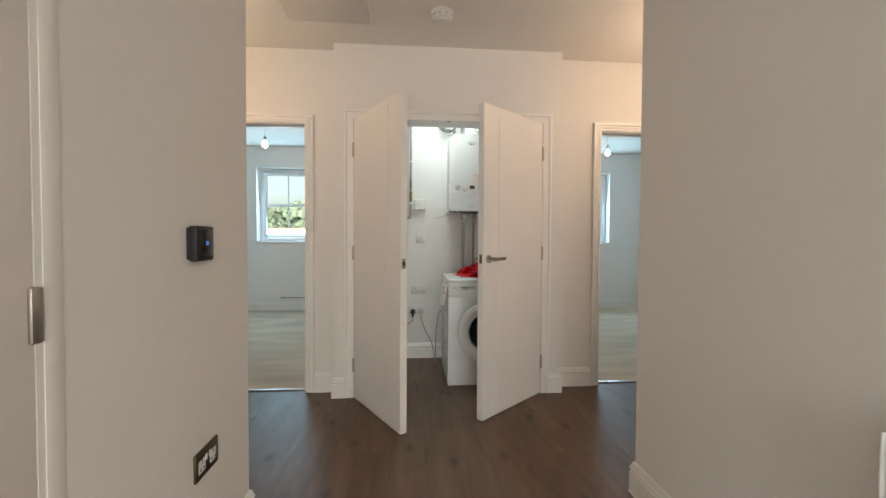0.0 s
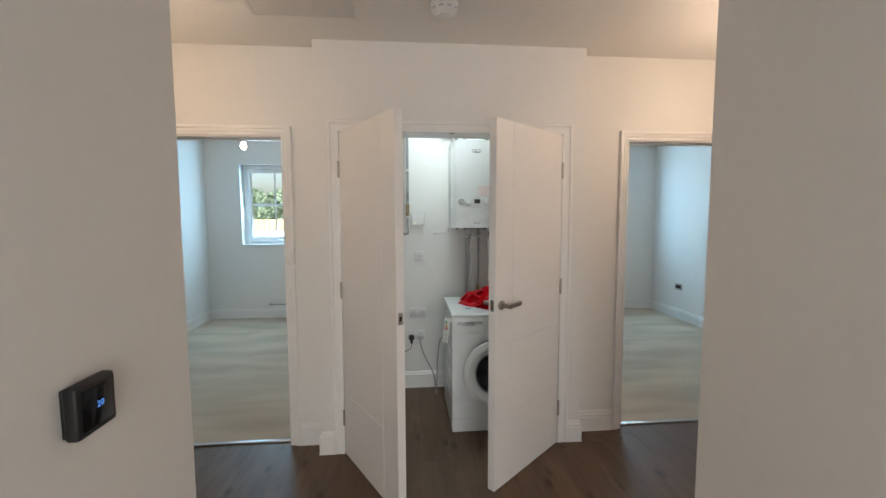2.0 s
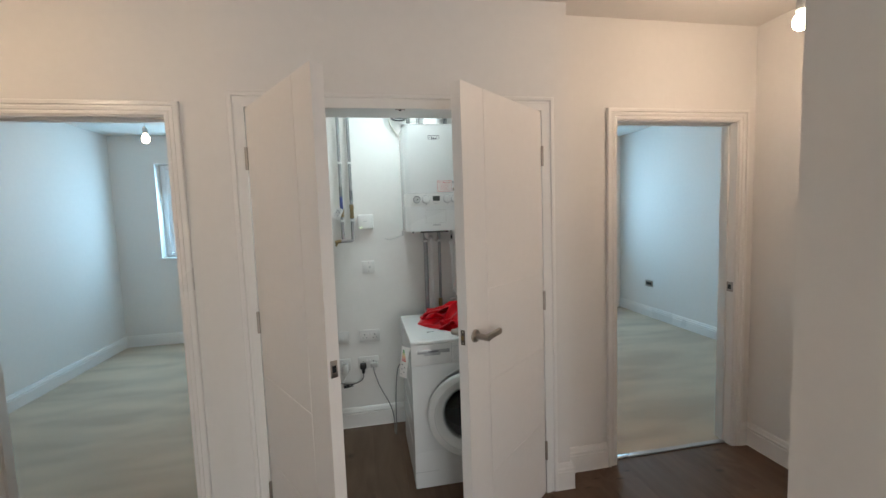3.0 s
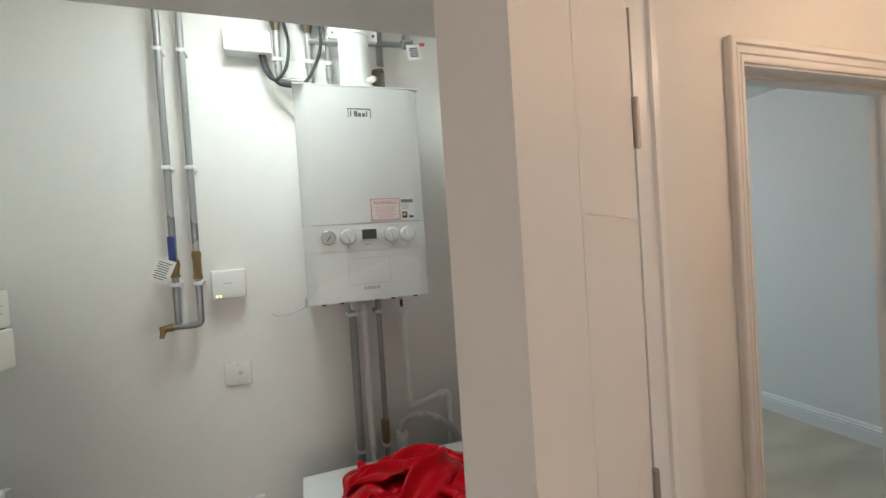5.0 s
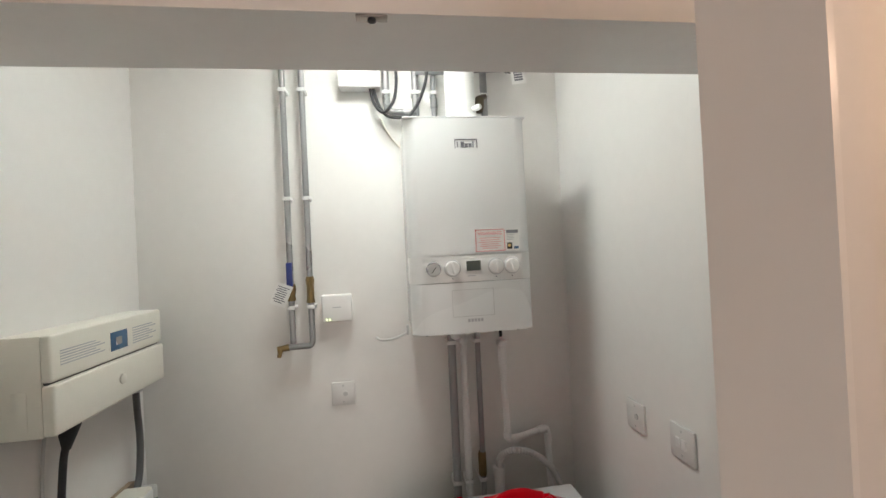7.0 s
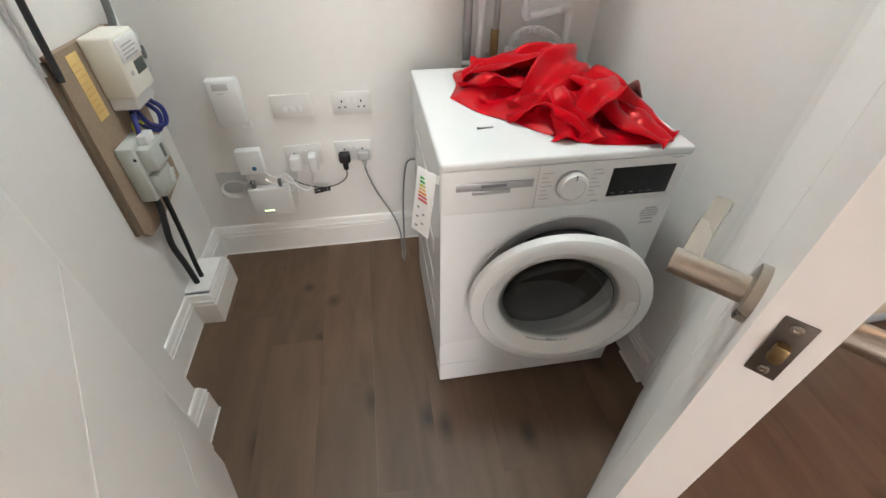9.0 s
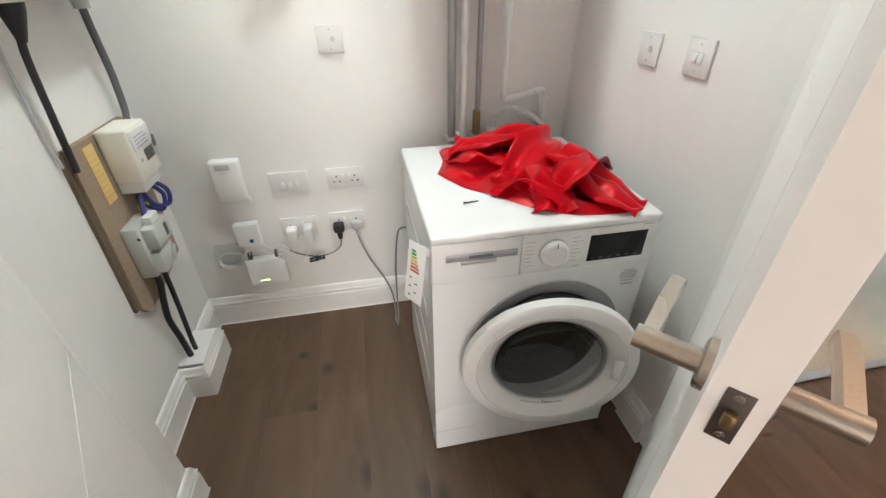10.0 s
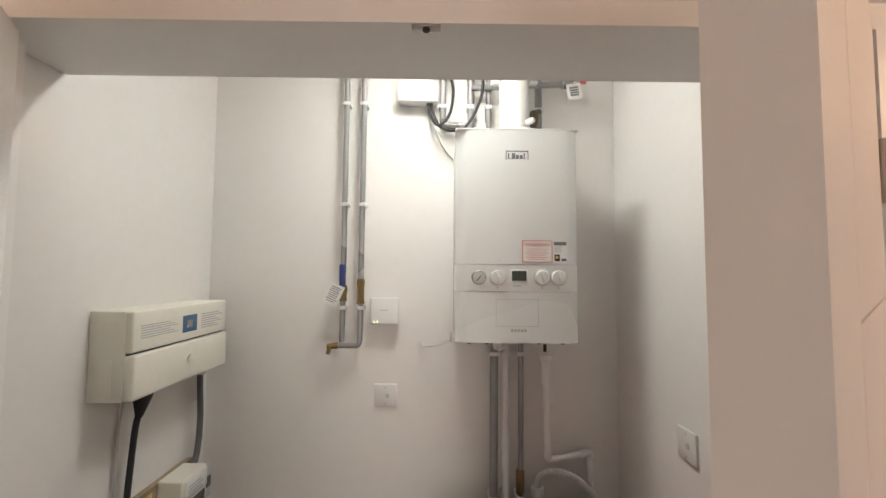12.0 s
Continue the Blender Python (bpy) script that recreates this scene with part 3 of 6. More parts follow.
# ---- doors ----
def hinge(parent, x, z, y=-0.006, name="hinge"):
    bm = tube([(x, y, z - 0.05), (x, y, z + 0.05)], 0.0072, 12)
    for k in (-0.018, 0.0, 0.018):
        tube([(x, y, z + k * 1.4 - 0.0006), (x, y, z + k * 1.4 + 0.0006)], 0.0078, 12, bm=bm)
    box((x - 0.001, y + 0.002, z - 0.048), (x + 0.0025, y + 0.032, z + 0.048), bm=bm)
    return part(name, bm, "steel", parent, "satin steel butt hinge")


def leaf(name, width, flip, label):
    """A door leaf, hinged at its own origin, closed along +x (or -x if flip); its outer face is at y 0."""
    s = -1 if flip else 1
    door = thing(name, (0, 0, 0), label, "door")
    th, h0, h1, g = 0.044, 0.006, 2.033, 0.0018
    gx, gz = width - 0.158, (0.412, 0.818, 1.218, 1.620)
    bm = bmesh.new()
    core = 0.0018
    box((min(0, s * width), core, h0), (max(0, s * width), th - core, h1), bm=bm)
    for y0, y1 in ((0, core), (th - core, th)):
        box((min(s * (gx + g), s * width), y0, h0), (max(s * (gx + g), s * width), y1, h1), bm=bm)
        zs = [h0, *gz, h1]
        for i in range(5):
            z0, z1 = zs[i] + (g if i else 0), zs[i + 1] - (g if i < 4 else 0)
            box((min(0, s * (gx - g)), y0, z0), (max(0, s * (gx - g)), y1, z1), bm=bm)
    part("leaf_panel", bm, "door", door, smooth=False)
    return door


def lever_handle(door, x, z, s, side):
    """side -1: on the outer face; +1: on the inner one. s: towards the hinge."""
    y0 = 0 if side < 0 else 0.044
    rose = lathe([(0.0, 0.009), (0.022, 0.009), (0.0255, 0.0075), (0.026, 0.0)][::-1], (x, y0, z), (0, side, 0), 28)
    handle = part("door_handle", rose, "nickel", door, "brushed nickel lever on a round rose")
    part("lever_neck", tube([(x, y0 + side * 0.008, z), (x, y0 + side * 0.068, z)], 0.0122, 20), "nickel", handle)
    bm = bmesh.new()
    sec = [(-0.006, 0.0), (0.02, 0.0), (0.07, 0.0), (0.106, -0.002), (0.110, -0.003)]
    rings = []
    for dx, dy in sec:
        rings.append([bm.verts.new((x + s * dx, y0 + side * (0.056 + dy + a), z + b + dx * 0.03)) for a, b in ((-0.0075, -0.0105), (0.0075, -0.0105), (0.0090, 0.0), (0.0075, 0.0105), (-0.0075, 0.0105), (-0.0090, 0.0))])
    for r1, r2 in zip(rings, rings[1:]):
        for j in range(6):
            bm.faces.new((r1[j], r1[(j + 1) % 6], r2[(j + 1) % 6], r2[j]))
    bm.faces.new(rings[0][::-1]), bm.faces.new(rings[-1])
    bmesh.ops.recalc_face_normals(bm, faces=bm.faces)
    part("lever", bm, "nickel", handle, smooth=False)


WL = 0.70
left_leaf = leaf("utility_door", WL, False, "white painted grooved cupboard door leaf standing half open on steel hinges")
right_leaf = leaf("utility_door", WL, True, "white painted grooved cupboard door leaf with nickel levers, standing ajar")
for z in (0.245, 1.068, 1.812):
    hinge(left_leaf, 0.0, z)
    hinge(right_leaf, 0.0, z)
for side in (-1, 1):
    lever_handle(right_leaf, -WL + 0.052, 1.044, 1, side)
lp = part("latch_plate", box((-WL - 0.0012, 0.012, 1.016), (-WL + 0.001, 0.032, 1.076), 0.0004), "bronze", right_leaf, "steel latch plate with brass bolt")
part("latch_bolt", box((-WL - 0.009, 0.017, 1.037), (-WL, 0.027, 1.055), 0.003), "brass", lp)
for z in (1.023, 1.069):
    part("screw", lathe([(0.0042, 0), (0.0042, 0.0008), (0.002, 0.0012), (0.0, 0.0004)], (-WL - 0.0012, 0.022, z), (-1, 0, 0), 12), "nickel", lp)
part("strike_plate", box((WL - 0.001, 0.010, 0.995), (WL + 0.0012, 0.035, 1.055), 0.0004), "steel", left_leaf, "steel strike plate")
part("strike_hole", box((WL + 0.0006, 0.016, 1.013), (WL + 0.0016, 0.030, 1.037)), "black", left_leaf)
left_leaf.matrix_world = pose(0.183, 0.0, 0, 0, 0, -LEFT_OPEN)
right_leaf.matrix_world = pose(1.580, 0.0, 0, 0, 0, RIGHT_OPEN)

# catch in the cupboard door head
catch = thing("door_catch", (0.873, 0.012, 2.03), "small steel catch plate screwed under the cupboard door head", "catch")
part("plate", box((0.850, 0.002, 2.0375), (0.896, 0.019, 2.0402), 0.0006), "steel", catch)
part("roller", lathe([(0.006, 0), (0.006, 0.004), (0.0, 0.006)], (0.873, 0.0105, 2.0375), (0, 0, -1), 14), "black", catch)

# keeps of the bedroom doors
for x, sgn in ((DR1, -1), (DL0, 1)):
    k = thing("strike_keep", (x, 0.17, 1.0), "satin steel strike keep let into the white bedroom door frame", "door fitting")
    part("plate", box((x, 0.150, 0.992), (x + sgn * 0.0015, 0.196, 1.052), 0.0004), "steel", k)
    part("mouth", box((x + sgn * 0.0010, 0.164, 1.008), (x + sgn * 0.0022, 0.186, 1.036)), "black", k)

# passage door, shut
pd = thing("passage_door", (PL, -2.73, 0), "white painted internal door, shut, with steel hinges, in the passage wall", "door")
part("leaf_panel", box((PL - 0.050, -3.125, 0.006), (PL - 0.001, -2.283, 2.033), 0.001), "door", pd)
for z in (0.25, 1.04, 1.82):
    part("hinge", box((PL - 0.003, -2.296, z - 0.05), (PL + 0.008, -2.272, z + 0.05), 0.005), "steel", pd, "satin steel butt hinge")
bm = bmesh.new()
box((PL - 0.1, -2.281, 0), (PL - 0.0002, -2.265, 2.045), bm=bm)
box((PL - 0.1, -3.16, 0), (PL - 0.0002, -3.128, 2.045), bm=bm)
box((PL - 0.1, -3.16, 2.036), (PL - 0.0002, -2.265, 2.060), bm=bm)
part("door_lining_passage", bm, "trim", kind="structure", smooth=False)
part("architrave", box((PL, -2.266, 0), (PL + 0.002, -2.225, 2.08), 0.0008), "trim", kind="structure")


# ---- windows ----
def window(name, x0, x1, z0, z1, yin, label_kind="structure"):
    """A casement with glazing bars in a wall opening; the frame stands at the back of the reveal."""
    y0, y1 = yin + 0.14, yin + 0.20
    w = thing(name, ((x0 + x1) / 2, y0, z0), "white upvc casement window with glazing bars in a deep plaster reveal", "window", kind="structure")
    bm = bmesh.new()
    f = 0.055
    box((x0, y0, z0), (x0 + f, y1, z1), 0.004, bm), box((x1 - f, y0, z0), (x1, y1, z1), 0.004, bm)
    box((x0 + f, y0, z0), (x1 - f, y1, z0 + f), 0.004, bm), box((x0 + f, y0, z1 - f), (x1 - f, y1, z1), 0.004, bm)
    part("window_frame", bm, "frame", w)
    bm, s = bmesh.new(), 0.05
    a0, a1, c0, c1 = x0 + f + 0.004, x1 - f - 0.004, z0 + f + 0.004, z1 - f - 0.004
    ya, yb = y0 - 0.012, y1 - 0.01
    box((a0, ya, c0), (a0 + s, yb, c1), 0.006, bm), box((a1 - s, ya, c0), (a1, yb, c1), 0.006, bm)
    box((a0 + s, ya, c0), (a1 - s, yb, c0 + s), 0.006, bm), box((a0 + s, ya, c1 - s), (a1 - s, yb, c1), 0.006, bm)
    part("sash", bm, "frame", w)
    bm = bmesh.new()
    mx, mz = (a0 + a1) / 2, (c0 + c1) / 2
    box((mx - 0.011, y0 + 0.008, c0 + s), (mx + 0.011, y0 + 0.020, c1 - s), 0.003, bm)
    box((a0 + s, y0 + 0.0075, mz - 0.02), (a1 - s, y0 + 0.0205, mz + 0.02), 0.003, bm)
    part("glazing_bar", bm, "frame", w)
    for i in range(2):
        for j in range(2):
            p = part("pane", box(((a0 + s, mx)[i] + 0.001, y0 + 0.022, (c0 + s, mz)[j] + 0.001), ((mx, a1 - s)[i] - 0.001, y0 + 0.026, (mz, c1 - s)[j] - 0.001)), "glass", w, smooth=False)
            p.visible_shadow = False
    part("window_sill", box((x0 - 0.03, yin - 0.022, z0 - 0.024), (x1 + 0.03, y0, z0 + 0.001), 0.005), "trim", w)
    return w


window("window_1", -1.83, -0.93, 1.11, 2.28, 3.75)
window("window_2", 3.08, 3.98, 1.11, 2.28, 3.75)


# ---- outside ----
ground = part("ground", box((-400, 4.05, -0.5), (400, 800, -0.25)), "grass", kind="structure", smooth=False)
fence = thing("fence", (1.0, 9.0, -0.25), "pale new softwood close-board garden fence on the grass", "fence")
bm = bmesh.new()
for i in range(110):
    x = -7 + i * 0.145
    box((x, 9.0, -0.2), (x + 0.135, 9.02, 1.44 + random.uniform(-0.006, 0.006)), bm=bm)
part("board", bm, "fence", fence, kind="stuff", smooth=False)
bm = bmesh.new()
for z in (0.1, 1.2):
    box((-7, 9.02, z), (9, 9.06, z + 0.09), bm=bm)
part("rail", bm, "fence", fence, smooth=False)


def tree(x, y, h, seed, label):
    rnd = random.Random(seed)
    t = thing("tree", (x, y, -0.25), label, "tree", "trees beyond the fence")
    top = Vector((x + 0.2, y, h * 0.7))
    bm = tube([(x, y, -0.25), (x + 0.05, y, h * 0.3), top], [0.18, 0.13, 0.04], 8)
    for k in range(5):
        a = rnd.uniform(0, 6.28)
        b = Vector((x, y, h * rnd.uniform(0.3, 0.5)))
        tube([b, b + Vector((math.cos(a), math.sin(a), 0.9)) * h * 0.15, b + Vector((math.cos(a) * 1.3, math.sin(a) * 1.3, 1.6)) * h * 0.2], [0.07, 0.04, 0.02], 6, bm=bm)
    part("trunk", bm, "bark", t)
    bm = bmesh.new()
    for k in range(2600):
        a, r = rnd.uniform(0, 6.28), h * 0.42 * rnd.random() ** 0.4
        e = rnd.uniform(-1, 1)
        c = Vector((x + r * math.cos(a) * math.sqrt(1 - e * e), y + r * math.sin(a) * math.sqrt(1 - e * e), h * 0.55 + e * r * 1.15)) * 1.0
        c += Vector(noise.noise_vector(c * 0.6)) * 0.7
        s = rnd.uniform(0.15, 0.30)
        q = Euler((rnd.uniform(0, 3), rnd.uniform(0, 3), rnd.uniform(0, 3))).to_matrix()
        bm.faces.new([bm.verts.new(c + q @ Vector(v) * s) for v in ((-1, -0.5, 0), (0, -0.75, 0.1), (1, 0, 0), (0, 0.75, 0.1))])
    part("crown", bm, "leaf", t, kind="stuff", smooth=False)


for i, (x, y, h) in enumerate(((-11, 26, 3.3), (-9, 24, 2.9), (-7.2, 25, 3.4), (-5.4, 23, 2.8), (-3.6, 25, 3.5), (-1.6, 24, 3.0), (0.6, 25, 3.1), (3.0, 24, 3.2), (5.2, 25, 2.9), (7.4, 24, 3.4), (9.8, 25, 3.1), (12.2, 26, 3.5))):
    tree(x, y, h, i, "distant leafy green tree standing beyond the garden fence")

# ---- lobby and passage fittings ----
hatch = thing("loft_hatch", (0.06, -0.535, CZ), "white painted flush loft hatch with a thin frame in the ceiling", "loft hatch")
bm = bmesh.new()
hx0, hx1, hy0, hy1 = -0.205, 0.355, -0.815, -0.245
box((hx0, hy0, CZ - 0.003), (hx1, hy0 + 0.022, CZ), 0.001, bm), box((hx0, hy1 - 0.022, CZ - 0.003), (hx1, hy1, CZ), 0.001, bm)
box((hx0, hy0 + 0.022, CZ - 0.003), (hx0 + 0.022, hy1 - 0.022, CZ), 0.001, bm), box((hx1 - 0.022, hy0 + 0.022, CZ - 0.003), (hx1, hy1 - 0.022, CZ), 0.001, bm)
part("frame", bm, "ceiling", hatch)
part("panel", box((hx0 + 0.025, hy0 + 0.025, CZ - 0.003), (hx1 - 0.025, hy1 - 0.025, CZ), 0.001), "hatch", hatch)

alarm = thing("smoke_alarm", (0.785, -0.45, CZ), "white plastic domed smoke alarm on the lobby ceiling", "smoke alarm")
part("base", lathe([(0.070, 0), (0.070, -0.016), (0.064, -0.019), (0.0, -0.019)][::-1], (0.785, -0.45, CZ), n=40), "wplastic", alarm)
part("cover", lathe([(0.060, -0.019), (0.067, -0.026), (0.063, -0.040), (0.045, -0.049), (0.038, -0.050), (0.036, -0.055), (0.012, -0.057), (0.0, -0.057)][::-1], (0.785, -0.45, CZ), n=40), "wplastic", alarm)
for k_ in range(10):
    a_ = k_ * math.pi / 5
    part("vent", placed(box((0.0655, -0.012, -0.0375), (0.0675, 0.012, -0.028)), Matrix.Translation((0.785, -0.45, CZ)) @ Matrix.Rotation(a_, 4, "Z")), "greyplastic", alarm)


def pendant(at, ceiling, label):
    x, y, z = at
    p = thing("pendant_lamp", (x, y, ceiling), label, "ceiling lamp", "bare pendant bulbs")
    part("ceiling_rose", lathe([(0.0, -0.022), (0.030, -0.020), (0.040, -0.006), (0.041, 0)], (x, y, ceiling), n=24), "wplastic", p)
    part("flex", tube([(x, y, ceiling - 0.02), (x, y, z + 0.085)], 0.003, 8), "wplastic", p)
    part("lampholder", lathe([(0.0, 0.0), (0.019, 0.0), (0.020, 0.03), (0.014, 0.052), (0.006, 0.06), (0.0, 0.06)], (x, y, z + 0.03), n=20), "wplastic", p)
    b = part("bulb", lathe([(0.0, -0.047), (0.014, -0.044), (0.026, -0.032), (0.030, -0.016), (0.027, 0.004), (0.016, 0.022), (0.013, 0.034), (0.0, 0.034)], (x, y, z), n=20), "bulb", p, "lit warm white bulb")
    b.visible_shadow = False


pendant((-1.10, 1.97, 2.27), BZ, "bare lit bulb hanging on a short white flex in a bedroom")
pendant((3.07, 2.0, 2.27), BZ, "bare lit bulb hanging on a short white flex in a bedroom")
pendant((2.42, -0.60, 2.26), CZ, "bare lit bulb hanging on a short white flex in the lobby")
pendant((-0.80, -0.62, 2.26), CZ, "bare lit bulb hanging on a short white flex in the lobby")

cl = thing("cupboard_light", (0.88, 0.58, CZ), "round white ceiling light, lit, inside the boiler cupboard", "ceiling lamp")
part("base", lathe([(0.0, -0.020), (0.125, -0.020), (0.130, -0.014), (0.130, 0)], (0.88, 0.58, CZ), n=36), "wplastic", cl)
d_ = part("diffuser", lathe([(0.0, -0.066), (0.080, -0.062), (0.112, -0.048), (0.124, -0.0205)], (0.88, 0.58, CZ), n=36), "cupboard_bulb", cl, "lit white diffuser")
d_.visible_shadow = False

th = thing("thermostat", (PL, -1.71, 1.165), "black square wall thermostat with a glowing blue reading", "thermostat")
part("back_plate", box((PL, -1.790, 1.110), (PL + 0.007, -1.695, 1.205), 0.002), "black", th)
part("case", box((PL + 0.007, -1.795, 1.105), (PL + 0.034, -1.690, 1.210), 0.007, seg=3), "black", th)
part("screen", box((PL + 0.034, -1.783, 1.118), (PL + 0.035, -1.702, 1.198), 0.0004), "screen", th)
letters("reading", "20", 0.019, Matrix.Translation((PL + 0.0354, -1.737, 1.158)) @ Euler((radians(90), 0, radians(90))).to_matrix().to_4x4(), "digits", th)


def frame_at(origin, normal):
    """A pose whose x runs along the wall, y up and z out of it."""
    n_ = Vector(normal)
    x_ = Vector((0, 0, 1)).cross(n_)
    m = Matrix((x_, Vector((0, 0, 1)), n_)).transposed().to_4x4()
    return Matrix.Translation(origin) @ m


def plate_thing(name, at, normal, w, h, mat, label, category, group=""):
    t = thing(name, at, label, category, group)
    m = frame_at(at, normal)
    part("face_plate", placed(box((-w / 2, -h / 2, 0), (w / 2, h / 2, 0.0085), 0.003), m), mat, t)
    return t, m


def double_socket(name, at, normal, mat, rocker, label, group=""):
    t, m = plate_thing(name, at, normal, 0.147, 0.087, mat, label, "socket", group)
    for s in (-1, 1):
        if rocker:
            part("insert", placed(box((s * 0.036 - 0.021, -0.024, 0.0085), (s * 0.036 + 0.021, 0.016, 0.0095), 0.0006), m), "wplastic" if mat == "socket" else mat, t)
        part("switch", placed(box((s * 0.012 - 0.0055, 0.004, 0.0085), (s * 0.012 + 0.0055, 0.022, 0.0125), 0.0015), m), "wplastic", t)
        bm = bmesh.new()
        box((s * 0.036 - 0.0025, 0.004, 0.0088), (s * 0.036 + 0.0025, 0.013, 0.0098), bm=bm)
        for k in (-1, 1):
            box((s * 0.036 + k * 0.011 - 0.0035, -0.016, 0.0088), (s * 0.036 + k * 0.011 + 0.0035, -0.011, 0.0098), bm=bm)
        part("pin_holes", placed(bm, m), "black", t, smooth=False)
    return t, m


double_socket("double_socket", (PL, -1.692, 0.470), (1, 0, 0), "socket", True, "dark bronze double socket with white inserts on the passage wall")
t_, m_ = plate_thing("double_socket", (4.56, 3.085, 0.475), (-1, 0, 0), 0.147, 0.087, "steel", "brushed steel double socket on the bedroom wall", "socket")
part("insert", placed(box((-0.055, -0.02, 0.0085), (0.055, 0.02, 0.010), 0.001), m_), "black", t_)

rad = thing("radiator", (PR - 0.05, -2.75, 0.12), "white steel panel radiator on brackets on the passage wall", "radiator")
bm = bmesh.new()
for i in range(12):
    y = -3.257 + i * 0.078
    box((PR - 0.082, y + 0.004, 0.16), (PR - 0.070, y + 0.074, 0.780), 0.005, bm)
box((PR - 0.074, -3.262, 0.155), (PR - 0.060, -2.294, 0.785), bm=bm)
part("panel", bm, "enamel", rad)
part("grille", box((PR - 0.060, -3.267, 0.785), (PR - 0.022, -2.288, 0.798), 0.003), "enamel", rad)
part("side_cover", box((PR - 0.082, -2.294, 0.17), (PR - 0.024, -2.288, 0.785), 0.002), "enamel", rad)
for y in (-3.05, -2.50):
    part("bracket", box((PR - 0.026, y - 0.015, 0.2), (PR, y + 0.015, 0.68)), "enamel", rad)

for x_, dirn in ((-1.45, 1), (3.72, -1)):
    v = thing("radiator_valve", (x_, 3.70, 0.215), "chrome radiator valve and tail pipe low on the bedroom wall", "radiator valve")
    part("body", tube(bend([(x_, 3.735, 0.215), (x_, 3.69, 0.215), (x_ + dirn * 0.06, 3.69, 0.215)], 0.01), 0.013, 12), "steel", v)
    part("cap", lathe([(0.0, 0.05), (0.012, 0.048), (0.016, 0.02), (0.014, 0.0)], (x_, 3.69, 0.225), n=16), "wplastic", v)
    part("tail", tube([(x_ + dirn * 0.05, 3.69, 0.215), (x_ + dirn * 0.50, 3.69, 0.215)], 0.0075, 10), "pipe", v)

# ---- boiler ----
BX0, BX1, BY, BZ0, BZ1 = 0.950, 1.349, 0.700, 1.428, 2.124
boiler = thing("boiler", (1.148, 0.86, BZ0), "white wall-hung combination boiler with dials and stickers on the cupboard wall", "boiler")
bm = box((BX0 + 0.004, BY + 0.022, BZ0 + 0.004), (BX1 - 0.004, 1.01, BZ1 - 0.006), 0.004)
part("case", bm, "enamel", boiler)
bm = bmesh.new()
prof = [(BX0, BY + 0.026), (BX0 + 0.003, BY + 0.020), (BX0 + 0.030, BY + 0.003), (BX0 + 0.038, BY), (BX1 - 0.038, BY), (BX1 - 0.030, BY + 0.003), (BX1 - 0.003, BY + 0.020), (BX1, BY + 0.026)]


def bowed(z0, z1, dy=0.0):
    b_ = bmesh.new()
    rings = [[b_.verts.new((x, y + dy, z)) for x, y in prof + [(BX1, BY + 0.07), (BX0, BY + 0.07)]] for z in (z0, z1)]
    k = len(rings[0])
    for j in range(k):
        b_.faces.new((rings[0][j], rings[0][(j + 1) % k], rings[1][(j + 1) % k], rings[1][j]))
    b_.faces.new(rings[0][::-1]), b_.faces.new(rings[1])
    bmesh.ops.recalc_face_normals(b_, faces=b_.faces)
    return b_


part("front_cover", bowed(1.6785, BZ1 - 0.006), "enamel", boiler)
part("control_panel", bowed(1.592, 1.6765, -0.0005), "wplastic", boiler)
part("lower_cover", bowed(BZ0, 1.590), "enamel", boiler)
part("top_lip", box((BX0 - 0.002, BY - 0.001, BZ1 - 0.006), (BX1 + 0.002, BY + 0.09, BZ1), 0.002), "enamel", boiler)
# Thin grey strips paint the fine shadow line round the flap.
bm = bmesh.new()
for lo, hi in (((1.080, BY - 0.0005, 1.5660), (1.216, BY, 1.5672)), ((1.080, BY - 0.0005, 1.482), (1.0812, BY, 1.566)), ((1.2148, BY - 0.0005, 1.482), (1.216, BY, 1.566)), ((1.080, BY - 0.0005, 1.4808), (1.216, BY, 1.482))):
    box(lo, hi, bm=bm)
part("flap_groove", bm, "greyplastic", boiler, smooth=False)
gauge = part("pressure_gauge", lathe([(0.024, 0.0), (0.024, 0.004), (0.021, 0.006), (0.0, 0.006)], (1.025, BY, 1.637), (0, -1, 0), 28), "silver", boiler, "round grey pressure gauge")
part("gauge_face", lathe([(0.019, 0.0061), (0.019, 0.0066), (0.0, 0.0066)], (1.025, BY, 1.637), (0, -1, 0), 24), "greyplastic", gauge)
part("gauge_needle", placed(box((-0.0013, -0.012, 0), (0.0013, 0.010, 0.0008)), Matrix.Translation((1.026, BY - 0.0067, 1.635)) @ Euler((radians(90), radians(38), 0)).to_matrix().to_4x4()), "black", gauge)
for x in (1.085, 1.228, 1.281):
    k = part("dial", lathe([(0.0275, 0.0), (0.0275, 0.003), (0.025, 0.0045), (0.0, 0.0045)], (x, BY, 1.637), (0, -1, 0), 32), "ringgrey", boiler, "white rotary dial with a pale rim")
    part("knob", lathe([(0.0235, 0.0045), (0.023, 0.010), (0.021, 0.012), (0.0, 0.012)], (x, BY, 1.637), (0, -1, 0), 28), "wplastic", k)
    part("grip", placed(box((-0.0038, -0.018, 0), (0.0038, 0.018, 0.007), 0.002), Matrix.Translation((x, BY - 0.0115, 1.637)) @ Euler((radians(90), radians(-12), 0)).to_matrix().to_4x4()), "wplastic", k)
    part("mark", lathe([(0.0022, 0), (0.0022, 0.0008), (0.0, 0.0008)], (x, BY, 1.6035), (0, -1, 0), 10), "ink", k)
bez = part("display_bezel", box((1.127, BY - 0.003, 1.619), (1.181, BY, 1.662), 0.0012), "wplastic", boiler)
